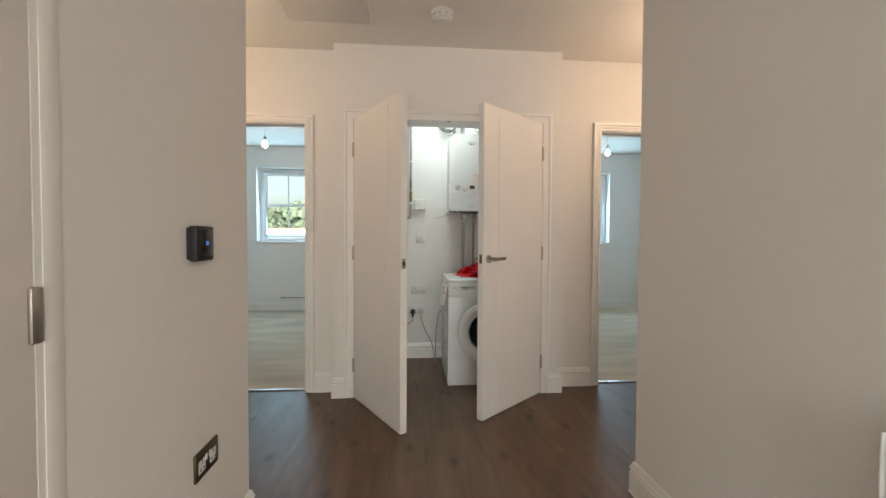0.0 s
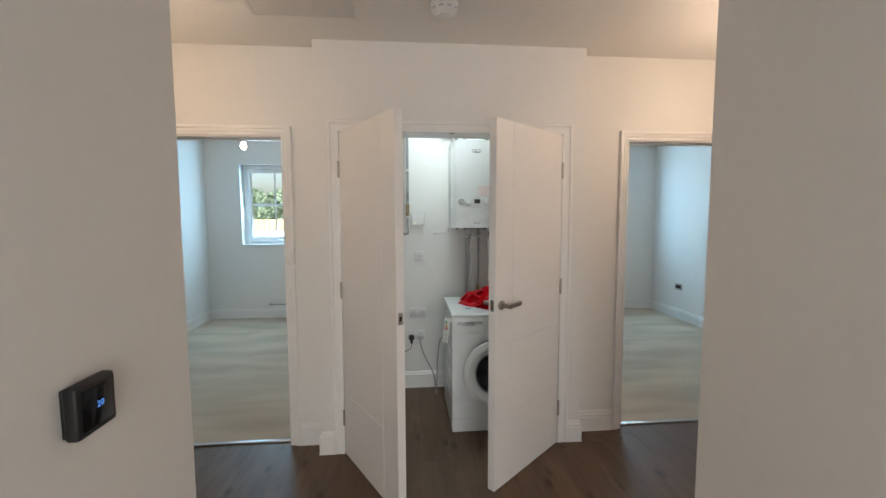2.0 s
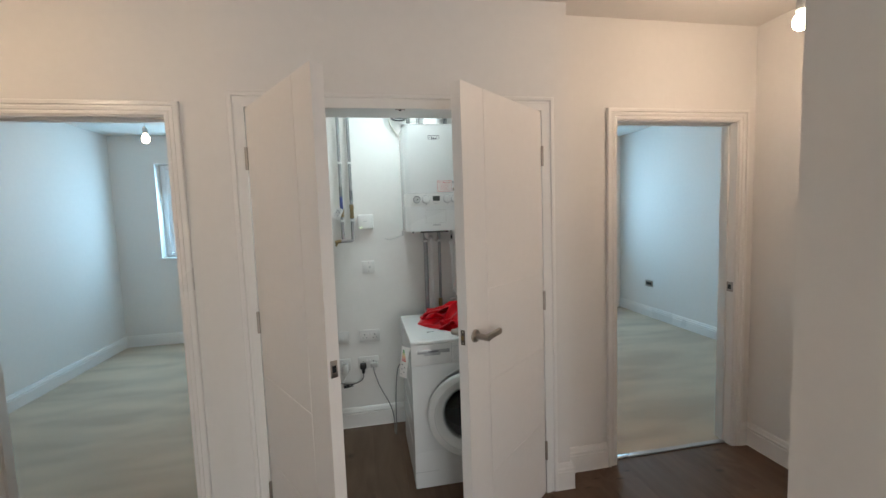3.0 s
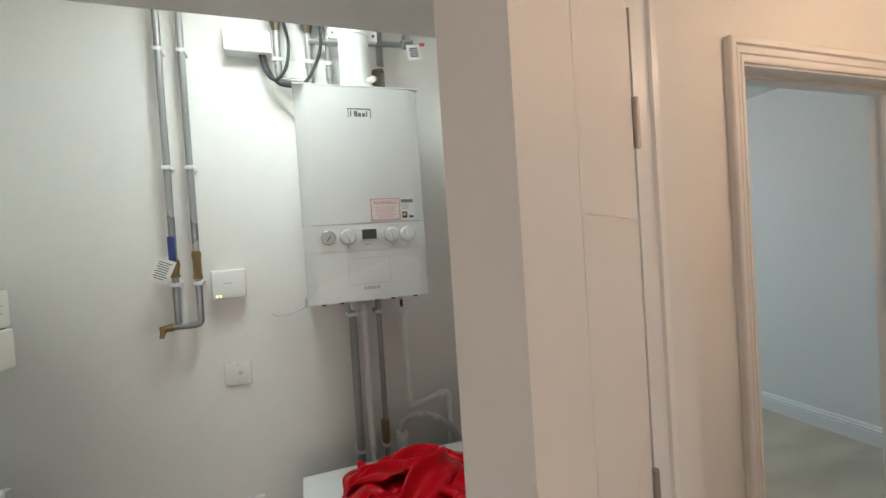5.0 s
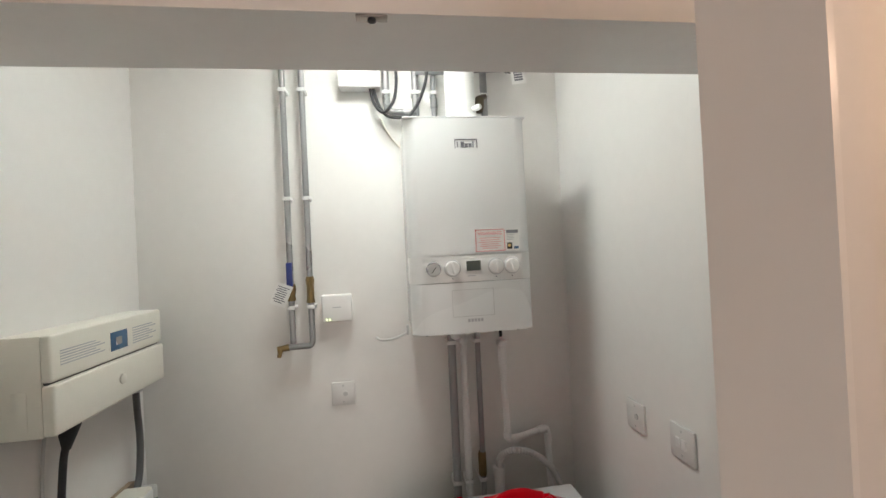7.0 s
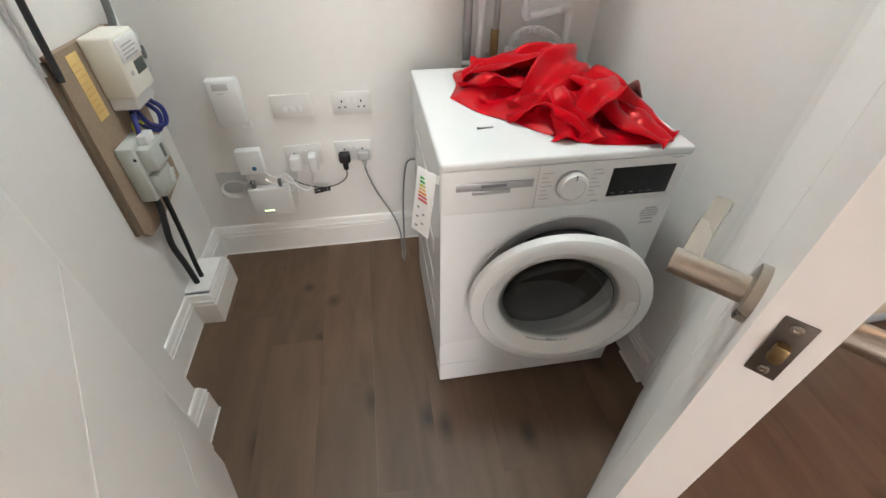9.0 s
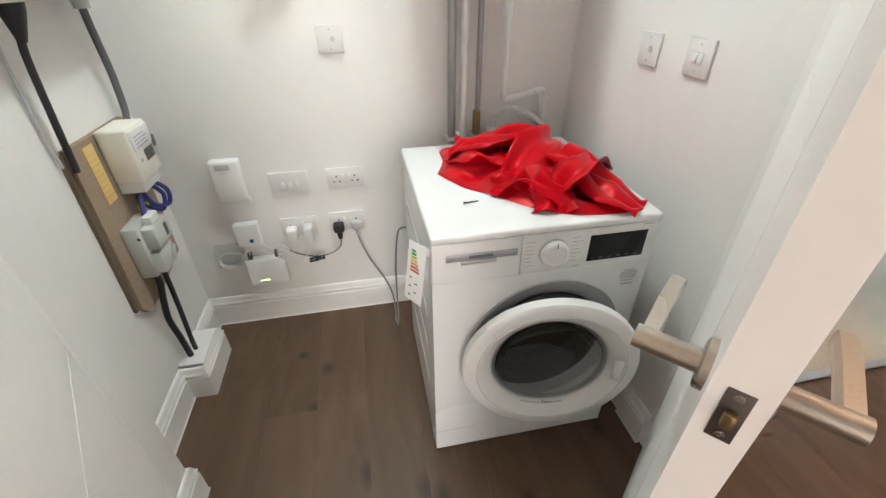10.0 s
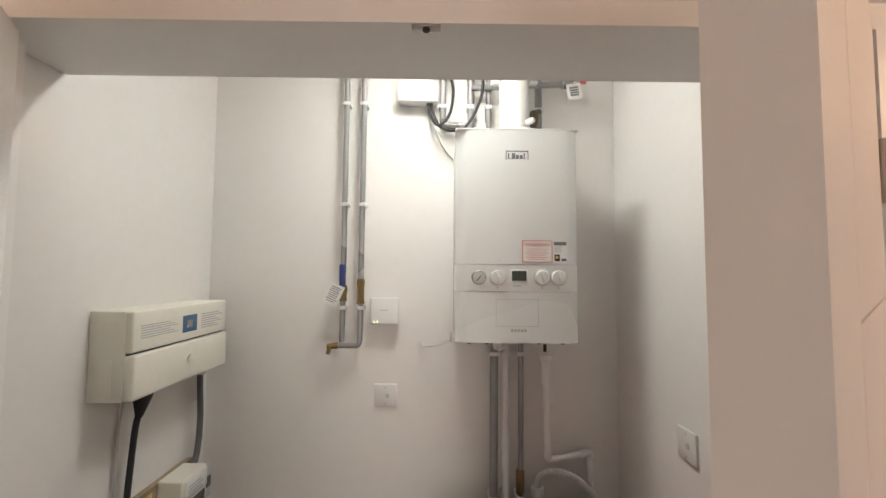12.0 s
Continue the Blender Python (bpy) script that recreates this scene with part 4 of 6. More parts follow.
part("display", box((1.1305, BY - 0.0036, 1.626), (1.1775, BY - 0.0028, 1.658)), "lcd", bez, "dark grey lcd display")
part("display_label", box((1.135, BY - 0.0012, 1.6085), (1.160, BY - 0.0004, 1.6115)), "paleink", bez)
# badges, as plain shapes
bm = bmesh.new()
box((1.112, BY - 0.0012, 2.046), (1.186, BY, 2.0495), bm=bm)
box((1.112, BY - 0.0012, 2.020), (1.1145, BY, 2.046), bm=bm), box((1.1835, BY - 0.0012, 2.020), (1.186, BY, 2.046), bm=bm)
for i, (w_, h_) in enumerate(((0.004, 0.018), (0.011, 0.018), (0.010, 0.012), (0.010, 0.012), (0.004, 0.018))):
    box((1.119 + i * 0.0128, BY - 0.0014, 2.023), (1.119 + i * 0.0128 + w_, BY, 2.023 + h_), bm=bm)
part("badge", bm, "ink", boiler, "small dark plain badge", smooth=False)
bm = bmesh.new()
for i in range(5):
    box((1.128 + i * 0.0105, BY - 0.0012, 1.463), (1.1355 + i * 0.0105, BY, 1.473), bm=bm)
part("lower_badge", bm, "paleink", boiler, smooth=False)
lab = part("warning_label", box((1.163, BY - 0.0006, 1.684), (1.262, BY, 1.757)), "paper", boiler, "white paper warning label with a red striped border", smooth=False)
bm = bmesh.new()
for i in range(12):
    x = 1.165 + i * 0.008
    for z in (1.685, 1.7535):
        box((x, BY - 0.0012, z), (x + 0.0050, BY - 0.0006, z + 0.0034), bm=bm)
for i in range(9):
    z = 1.686 + i * 0.0078
    for x in (1.164, 1.2588):
        box((x, BY - 0.0012, z), (x + 0.0034, BY - 0.0006, z + 0.0050), bm=bm)
part("label_border", bm, "redink", lab, smooth=False)
letters("label_word", "WARNING", 0.0165, frame_at((1.213, BY - 0.0011, 1.7425), (0, -1, 0)), "redink", lab)
bm = bmesh.new()
for i, w_ in enumerate((0.070, 0.062, 0.074, 0.058, 0.070, 0.050)):
    z = 1.7275 - i * 0.0066
    box((1.2125 - w_ / 2, BY - 0.0010, z), (1.2125 + w_ / 2, BY - 0.0006, z + 0.0022), bm=bm)
part("label_lines", bm, "palered", lab, smooth=False)
lab2 = part("rating_label", box((1.266, BY - 0.0006, 1.684), (1.310, BY, 1.757)), "paper", boiler, "small white rating sticker", smooth=False)
part("rating_header", box((1.267, BY - 0.0010, 1.741), (1.307, BY - 0.0006, 1.752)), "ink", lab2, smooth=False)
bm = bmesh.new()
for i in range(4):
    box((1.268, BY - 0.0010, 1.720 + i * 0.005), (1.290 + 0.003 * (i % 2), BY - 0.0006, 1.722 + i * 0.005), bm=bm)
part("rating_lines", bm, "paleink", lab2, smooth=False)
part("rating_square", box((1.2685, BY - 0.0010, 1.690), (1.2855, BY - 0.0006, 1.711)), "black", lab2, smooth=False)
part("rating_dot", lathe([(0.005, 0), (0.005, 0.0004), (0, 0.0004)], (1.276, BY - 0.0010, 1.702), (0, -1, 0), 12), "yellow", lab2)
part("rating_patch", box((1.291, BY - 0.0010, 1.690), (1.307, BY - 0.0006, 1.698)), "bluewin", lab2, smooth=False)
for x in (1.000, 1.058, 1.232, 1.312):
    part("bottom_screw", lathe([(0.008, 0.0), (0.008, -0.014), (0.006, -0.017), (0.0, -0.017)][::-1], (x, 0.765, BZ0 + 0.004), n=14), "black", boiler)
part("fitting_rail", box((1.075, 0.82, BZ0 - 0.016), (1.255, 0.90, BZ0 + 0.004), 0.003), "darkgrey", boiler)

flue = thing("boiler_flue", (1.168, 0.855, BZ1 - 0.006), "white round boiler flue with sealing collar rising to the ceiling", "flue")
part("pipe", tube([(1.168, 0.855, BZ1 - 0.006), (1.168, 0.855, CZ)], 0.0535, 32), "wplastic", flue)
part("collar", lathe([(0.058, 0), (0.058, 0.045), (0.0545, 0.05)], (1.168, 0.855, BZ1 - 0.006), n=32), "wplastic", flue)
part("clamp", lathe([(0.0545, 0), (0.0575, 0.002), (0.0575, 0.028), (0.0545, 0.03)], (1.168, 0.855, 2.345), n=32), "wplastic", flue)
for sx in (-1, 1):
    lug = part("clamp_lug", box((1.168 + sx * 0.070 - 0.016, 0.845, 2.342), (1.168 + sx * 0.070 + 0.016, 0.868, 2.378), 0.003), "wplastic", flue)
    part("lug_screw", tube([(1.168 + sx * 0.072, 0.8455, 2.360), (1.168 + sx * 0.072, 0.8435, 2.360)], 0.0055, 10), "darkgrey", lug)
part("sample_cap", lathe([(0.010, 0), (0.011, 0.02), (0.008, 0.03), (0.0, 0.031)], (1.206, 0.815, 2.186), (0.7, -0.7, 0.1), 16), "wplastic", flue)


def clip(parent, x, z, y=0.97, r=0.011, wall_y=1.01):
    bm = box((x - r - 0.003, y - r - 0.002, z - 0.007), (x + r + 0.003, wall_y, z + 0.007), 0.002)
    return part("pipe_clip", bm, "wplastic", parent)


def pipe_thing(name, paths, r, mat, label, at, clips=(), extra=None):
    t = thing(name, at, label, "pipe")
    for p in paths:
        part("pipe", tube(p, r, 14), mat, t)
    for x, z, y in clips:
        clip(t, x, z, y, r)
    return t


# pair of pipes that end in a drain tap
gas = pipe_thing("gas_pipe_pair", [
    [(0.532, 0.97, CZ), (0.530, 0.97, 1.385)],
    bend([(0.600, 0.97, CZ), (0.598, 0.97, 1.372), (0.495, 0.97, 1.372)], 0.02)], 0.0108, "pipe",
    "two grey pipes in white clips running down the cupboard wall", (0.565, 0.97, 1.37),
    [(x, z, 0.97) for x in (0.531, 0.599) for z in (2.310, 1.912, 1.515)])
part("tap_body", tube([(0.515, 0.97, 1.372), (0.475, 0.965, 1.368)], [0.013, 0.010], 12), "brass", gas, "brass drain tap")
part("tap_spout", tube([(0.487, 0.965, 1.371), (0.481, 0.955, 1.340)], [0.010, 0.007], 12), "brass", gas)
part("valve_body", tube([(0.598, 0.97, 1.625), (0.598, 0.97, 1.612), (0.598, 0.97, 1.595), (0.598, 0.97, 1.548), (0.598, 0.97, 1.530)], [0.013, 0.016, 0.0135, 0.0135, 0.016], 8), "brass", gas, "brass compression valve")
part("valve_body", tube([(0.531, 0.97, 1.60), (0.531, 0.97, 1.585), (0.531, 0.97, 1.555), (0.531, 0.97, 1.540)], [0.0145, 0.017, 0.013, 0.016], 8), "brass", gas)
part("valve_lever", box((0.520, 0.945, 1.592), (0.542, 0.956, 1.680), 0.004), "lever", gas, "dark blue lever grip")
tg = thing("paper_tag", (0.522, 0.945, 1.60), "white paper tag with print hanging from the pipe valve", "tag")
mt = Matrix.Translation((0.503, 0.940, 1.566)) @ Euler((radians(90), radians(24), 0)).to_matrix().to_4x4()
part("card", placed(box((-0.028, -0.040, 0), (0.028, 0.040, 0.0008)), mt), "paper", tg, smooth=False)
bm = bmesh.new()
for i in range(8):
    w_ = (0.022, 0.019, 0.023, 0.017)[i % 4]
    box((-w_, 0.026 - i * 0.0078, 0.0008), (w_ * (0.7 if i % 3 else 0.9), 0.029 - i * 0.0078, 0.0014), bm=bm)
part("print", placed(bm, mt), "ink", tg, smooth=False)
part("string", tube(curve([(0.515, 0.941, 1.600), (0.524, 0.947, 1.615), (0.531, 0.952, 1.60)]), 0.0008, 6), "paper", tg)

# pipes above the boiler
up = thing("pipework_over_boiler", (1.10, 0.97, BZ1), "grey pipes and elbows in white clips above the boiler", "pipe")
for x, r in ((0.908, 0.013), (1.018, 0.013), (1.088, 0.010)):
    bottom = [(x, 0.97, 2.235), (x + 0.03, 0.965, 2.225), (1.02, 0.95, 2.222)] if x < 1.0 else [(x, 0.97, 2.10)]
    part("pipe", tube(bend([(x, 0.97, CZ)] + bottom, 0.02), r, 14), "pipe", up)
    clip(up, x, 2.302, 0.97, r)
part("pipe", tube([(1.284, 0.965, CZ), (1.284, 0.965, 2.10)], 0.014, 14), "pipe", up)
clip(up, 1.284, 2.290, 0.965, 0.014)
for x in (0.908, 1.018):
    v_ = part("valve", tube([(x, 0.97, 2.458), (x, 0.97, 2.446), (x, 0.968, 2.438), (x, 0.968, 2.418), (x, 0.97, 2.408)], [0.014, 0.020, 0.020, 0.016, 0.0135], 10), "darkbrass", up, "dull brass valve with a grey motor head")
    part("valve_head", box((x - 0.036, 0.915, 2.452), (x + 0.022, 0.995, 2.484), 0.004), "silver", v_)
    part("valve_cap", box((x - 0.034, 0.908, 2.484), (x + 0.042, 0.990, 2.508), 0.004), "wplastic", v_)
    part("cap_mark", box((x - 0.004, 0.9072, 2.490), (x + 0.020, 0.9084, 2.497)), "ink", v_)
part("riser", tube([(1.392, 0.945, 2.388), (1.390, 0.948, CZ)], 0.0125, 14), "pipe", up)
part("coupling", tube([(1.088, 0.97, 2.285), (1.088, 0.97, 2.28), (1.088, 0.97, 2.245), (1.088, 0.97, 2.24)], [0.010, 0.0135, 0.0135, 0.010], 12), "pipe", up)
part("cross_pipe", tube([(1.018, 0.955, 2.375), (1.14, 0.955, 2.378)], 0.011, 14), "pipe", up)
part("cross_pipe", tube([(1.19, 0.950, 2.380), (1.385, 0.945, 2.388)], 0.011, 14), "pipe", up)
part("elbow_cap", tube([(1.366, 0.945, 2.387), (1.372, 0.945, 2.388), (1.390, 0.942, 2.388), (1.402, 0.942, 2.386), (1.412, 0.941, 2.384)], [0.013, 0.018, 0.018, 0.023, 0.023], 12), "pipe", up)
part("elbow_collar", tube([(1.391, 0.945, 2.400), (1.391, 0.945, 2.406), (1.391, 0.946, 2.424)], [0.0175, 0.0175, 0.0165], 12), "pipe", up)
part("red_cap", tube([(1.44, 0.938, 2.391), (1.462, 0.936, 2.392)], 0.006, 10), "redink", up, "small red pipe cap")
part("red_cap_stem", tube([(1.41, 0.941, 2.388), (1.445, 0.938, 2.391)], 0.004, 8), "pipe", up)
part("drain_valve", tube([(1.256, 0.93, 2.212), (1.256, 0.93, 2.232), (1.258, 0.93, 2.262), (1.284, 0.955, 2.282)], [0.012, 0.018, 0.018, 0.012], 10), "darkbrass", up)
tg = thing("paper_tag", (1.412, 0.93, 2.376), "white square tag with a dark print on a pipe end", "tag")
mt = Matrix.Translation((1.412, 0.920, 2.350)) @ Euler((radians(90), radians(-8), 0)).to_matrix().to_4x4()
part("card", placed(box((-0.028, -0.030, 0), (0.028, 0.030, 0.0008)), mt), "paper", tg, smooth=False)
bm = bmesh.new()
for i in range(4):
    box((-0.017, -0.018 + i * 0.0095, 0.0008), (0.017, -0.011 + i * 0.0095, 0.0014), bm=bm)
part("print", placed(bm, mt), "ink", tg, smooth=False)
part("string", tube([(1.412, 0.922, 2.378), (1.412, 0.935, 2.390)], 0.0008, 6), "paper", tg)

jb = thing("wiring_box", (0.813, 1.01, 2.37), "white square-cornered wiring box with black cables on the wall", "wiring box")
part("base", box((0.736, 0.985, 2.320), (0.886, 1.01, 2.392), 0.003), "wplastic", jb)
part("cover", box((0.734, 0.950, 2.318), (0.888, 0.985, 2.394), 0.004), "wplastic", jb)
for pts in (
    [(0.862, 0.975, 2.318), (0.875, 0.955, 2.26), (0.905, 0.935, 2.205), (0.952, 0.915, 2.190), (0.985, 0.90, 2.192)],
    [(0.850, 0.975, 2.318), (0.862, 0.950, 2.255), (0.895, 0.930, 2.215), (0.935, 0.925, 2.26), (0.948, 0.95, 2.36), (0.935, 0.965, 2.45), (0.930, 0.97, CZ)],
    [(1.045, 0.965, CZ), (1.062, 0.95, 2.44), (1.058, 0.935, 2.34), (1.025, 0.92, 2.25), (0.985, 0.91, 2.19)],
):
    part("cable", tube(curve(pts), 0.0058, 10), "cable", jb, "black flexible cable")

# Thin tube standing in for a pale brown streak on the wall.
tan = thing("tan_streak", (0.92, 1.0, 2.15), "short tan streak curving from the cables behind the boiler", "cable")
part("flex", tube(curve([(0.885, 1.004, 2.215), (0.900, 1.003, 2.175), (0.925, 1.002, 2.135), (0.955, 1.0, 2.10)]), 0.0042, 8), "cream", tan)
wire = thing("boiler_wire", (0.827, 1.0, 1.376), "thin white wire sagging from the wall to the boiler", "wire")
part("flex", tube(curve([(0.827, 1.008, 1.376), (0.850, 0.97, 1.372), (0.900, 0.94, 1.382), (0.944, 0.93, 1.402)]), 0.0046, 8), "wplastic", wire)
part("grommet", box((0.940, 0.922, 1.394), (0.949, 0.938, 1.428), 0.002), "greyplastic", wire)

# pipes under the boiler
lo_ = thing("pipework_under_boiler", (1.15, 0.95, 0.15), "grey and white pipes with a brass valve behind the washing machine", "pipe")
part("pipe", tube([(1.108, 0.95, BZ0), (1.102, 0.95, 0.20)], 0.0155, 14), "pipe", lo_)
part("white_pipe", tube(bend([(1.112, 0.90, BZ0), (1.112, 0.90, 1.372), (1.148, 0.94, 1.385), (1.152, 0.95, 1.34), (1.148, 0.95, 0.20)], 0.022), 0.0125, 14), "wplastic", lo_)
part("white_elbow", tube([(1.112, 0.90, 1.425), (1.112, 0.90, 1.40), (1.114, 0.902, 1.375)], [0.018, 0.018, 0.014], 14), "wplastic", lo_)
part("narrow_pipe", tube([(1.208, 0.95, BZ0), (1.204, 0.95, 0.20)], 0.0105, 14), "pipe", lo_)
for x, r in ((1.107, 0.0155), (1.152, 0.0125), (1.206, 0.0105)):
    for z in (1.348, 0.822):
        clip(lo_, x - (1.4 - z) * 0.004, z, 0.95, r)
part("brass_valve", tube([(1.204, 0.95, 0.925), (1.204, 0.95, 0.920), (1.204, 0.95, 0.84), (1.204, 0.95, 0.835)], [0.0135, 0.0155, 0.0155, 0.0135], 8), "brass", lo_)
waste = thing("condensate_pipe", (1.31, 0.95, 0.95), "thin white plastic condensate pipe with elbows below the boiler", "pipe")
part("trap", tube([(1.300, 0.95, BZ0), (1.300, 0.95, 1.385)], 0.009, 12), "greyplastic", waste)
part("trap_neck", tube([(1.300, 0.95, 1.39), (1.300, 0.95, 1.355)], 0.006, 10), "black", waste)
part("trap_cup", tube([(1.302, 0.95, 1.340), (1.302, 0.95, 1.325), (1.303, 0.95, 1.318), (1.303, 0.95, 1.235)], [0.021, 0.021, 0.0155, 0.0155], 16), "wplastic", waste)
part("pipe", tube(bend([(1.304, 0.955, 1.24), (1.310, 0.955, 0.952), (1.470, 0.960, 0.985), (1.478, 0.960, 0.70)], 0.014), 0.0112, 14), "wplastic", waste)
for a, b in (((1.309, 0.955, 0.985), (1.310, 0.955, 0.962)), ((1.325, 0.955, 0.9555), (1.350, 0.956, 0.9605)), ((1.432, 0.958, 0.977), (1.458, 0.959, 0.982)), ((1.471, 0.960, 0.965), (1.473, 0.960, 0.925)), ((1.477, 0.960, 0.83), (1.478, 0.960, 0.79))):
    part("coupling", tube([a, b], 0.0145, 14), "wplastic", waste)
hose = thing("drain_hose", (1.27, 0.93, 0.5), "grey ribbed drain hose looping over a white standpipe", "hose")
part("standpipe", tube([(1.268, 0.95, 0.15), (1.268, 0.95, 0.835), (1.268, 0.95, 0.835), (1.268, 0.95, 0.862)], [0.019, 0.019, 0.023, 0.023], 16), "wplastic", hose)
pts = curve([(1.268, 0.95, 0.85), (1.275, 0.948, 0.895), (1.325, 0.93, 0.925), (1.40, 0.92, 0.905), (1.47, 0.91, 0.84), (1.50, 0.90, 0.74), (1.50, 0.88, 0.60)], 14)
part("hose", tube(pts, [0.0135 if i % 2 else 0.0115 for i in range(len(pts))], 12), "greyplastic", hose)


# ---- wall plates ----
def single_plate(at, normal, label, mark):
    t, m = plate_thing("wall_plate", at, normal, 0.087, 0.087, "plate", label, "switch", "single wall plates")
    if mark == "outlet":
        part("flex_outlet", placed(lathe([(0.0085, 0.0085), (0.0085, 0.011), (0.006, 0.0115), (0.0, 0.0095)], (0.008, 0, 0), n=18), m), "greyplastic", t)
    elif mark == "switch":
        part("rocker", placed(box((-0.018, -0.013, 0.0085), (-0.001, 0.013, 0.0125), 0.002), m), "wplastic", t)
        part("rocker", placed(box((0.001, -0.013, 0.0085), (0.018, 0.013, 0.0125), 0.002), m), "wplastic", t)
    for s in (-1, 1):
        part("screw", placed(lathe([(0.0035, 0.0085), (0.0035, 0.0092), (0.0, 0.009)], (0.0 if mark == "switch" else 0.0, s * 0.030, 0), n=10), m), "greyplastic", t)
    return t


single_plate((0.695, 1.01, 1.176), (0, -1, 0), "white plastic flex outlet plate on the back wall of the cupboard", "outlet")
single_plate((SW, 0.552, 1.173), (-1, 0, 0), "white plastic flex outlet plate on the side wall of the cupboard", "outlet")
single_plate((SW, 0.355, 1.178), (-1, 0, 0), "white plastic switched plate with two rockers", "switch")
ctl = thing("heating_receiver", (0.688, 1.01, 1.50), "white plastic heating control receiver with small green lights", "control box")
part("base", box((0.637, 0.994, 1.455), (0.741, 1.01, 1.548), 0.002), "wplastic", ctl)
part("cover", box((0.634, 0.972, 1.450), (0.744, 0.995, 1.553), 0.007, seg=3), "wplastic", ctl)
part("mark", box((0.674, 0.9712, 1.504), (0.704, 0.9722, 1.507)), "paleink", ctl)
for x in (0.650, 0.661):
    part("indicator", box((x, 0.9708, 1.4575), (x + 0.004, 0.9722, 1.4645)), "led", ctl, "small lit green indicator")

sen = thing("wall_monitor", (0.25, 1.01, 0.70), "white plastic wall monitor with a small grey display", "monitor")
part("body", box((0.192, 0.968, 0.630), (0.300, 1.01, 0.790), 0.010, seg=3), "wplastic", sen)
part("display", box((0.215, 0.9668, 0.755), (0.268, 0.9685, 0.777), 0.0006), "greyplastic", sen, "small grey display")
part("grille", box((0.225, 0.9672, 0.742), (0.250, 0.9685, 0.745)), "greyplastic", sen)
part("foot", box((0.196, 0.975, 0.612), (0.304, 1.008, 0.634), 0.005), "wplastic", sen)

t_, m_ = plate_thing("blank_plate", (0.459, 1.01, 0.673), (0, -1, 0), 0.147, 0.087, "plate", "white plastic data plate with three small modules", "wall plate")
for k in (-1, 0, 1):
    part("module", placed(box((k * 0.026 - 0.009, -0.022, 0.0085), (k * 0.026 + 0.009, 0.000, 0.0098), 0.001), m_), "wplastic", t_)
double_socket("double_socket", (0.679, 1.01, 0.673), (0, -1, 0), "plate", False, "white plastic double socket, empty, on the back wall", "cupboard sockets")
sl, ml = double_socket("double_socket", (0.461, 1.01, 0.471), (0, -1, 0), "plate", False, "white plastic double socket with white adaptors plugged in", "cupboard sockets")
sr, mr = double_socket("double_socket", (0.661, 1.01, 0.476), (0, -1, 0), "plate", False, "white plastic double socket with black and grey plugs", "cupboard sockets")


def plug(name, at, mat, w, h, d, label, cable=None, cmat="greycable", r=0.0032):
    x, z = at
    p = thing(name, (x, 1.0, z), label, "plug")
    part("body", box((x - w / 2, 1.0015 - d, z - h / 2), (x + w / 2, 1.0015, z + h / 2), min(w, h) * 0.22, seg=3), mat, p)
    if cable:
        part("cable", tube(curve(cable), r, 8), cmat, p)
    return p


b_ = plug("plug", (0.622, 0.458), "black", 0.046, 0.044, 0.034, "black three-pin plug with a thin black lead", None)
part("collar", tube([(0.622, 0.985, 0.440), (0.622, 0.983, 0.405)], [0.013, 0.010], 12), "black", b_)
part("cable", tube(curve([(0.622, 0.983, 0.41), (0.618, 0.975, 0.372), (0.58, 0.97, 0.345), (0.525, 0.965, 0.335), (0.49, 0.96, 0.345), (0.44, 0.962, 0.362), (0.39, 0.97, 0.39)]), 0.0024, 8), "cable", b_)
g_ = plug("plug", (0.700, 0.462), "greyplastic", 0.050, 0.038, 0.032, "grey three-pin plug with a long grey lead",
          [(0.700, 0.985, 0.448), (0.702, 0.972, 0.40), (0.735, 0.960, 0.30), (0.795, 0.945, 0.18), (0.822, 0.93, 0.09), (0.826, 0.90, 0.014), (0.822, 0.86, 0.0045), (0.83, 0.82, 0.0045)], "greycable", 0.0038)
part("collar", tube([(0.700, 0.985, 0.448), (0.700, 0.978, 0.415)], [0.012, 0.007], 12), "greyplastic", g_)
tie = thing("cable_tie_bundle", (0.515, 0.955, 0.335), "short bundle of black lead held with a twist tie", "cable")
bm = bmesh.new()
for i in range(6):
    a = i * 1.05
    c0 = Vector((0.512, 0.955, 0.332))
    tube(curve([c0 + Vector((-0.032, 0.006 * math.cos(a), 0.008 * math.sin(a) - 0.006)), c0 + Vector((0, 0.008 * math.cos(a), 0.008 * math.sin(a))), c0 + Vector((0.034, 0.006 * math.cos(a + 1), 0.009 * math.sin(a + 1) + 0.004))], 4), 0.0025, 6, bm=bm)
part("loops", bm, "cable", tie)
part("tie", tube([(0.508, 0.955, 0.332), (0.517, 0.955, 0.334)], 0.013, 12), "black", tie)
for x, w_, h_, d_ in ((0.430, 0.044, 0.060, 0.045), (0.498, 0.036, 0.074, 0.055)):
    p = plug("power_adaptor", (x, 0.452), "wplastic", w_, h_, d_, "white plastic plug-in power adaptor")
    part("cable", tube(curve([(x, 0.965, 0.452 - h_ / 2), (x - 0.01, 0.955, 0.38), (x - 0.045, 0.945, 0.34), (x - 0.09, 0.95, 0.37), (x - 0.13, 0.955, 0.40)]), 0.0024, 8), "wplastic", p)

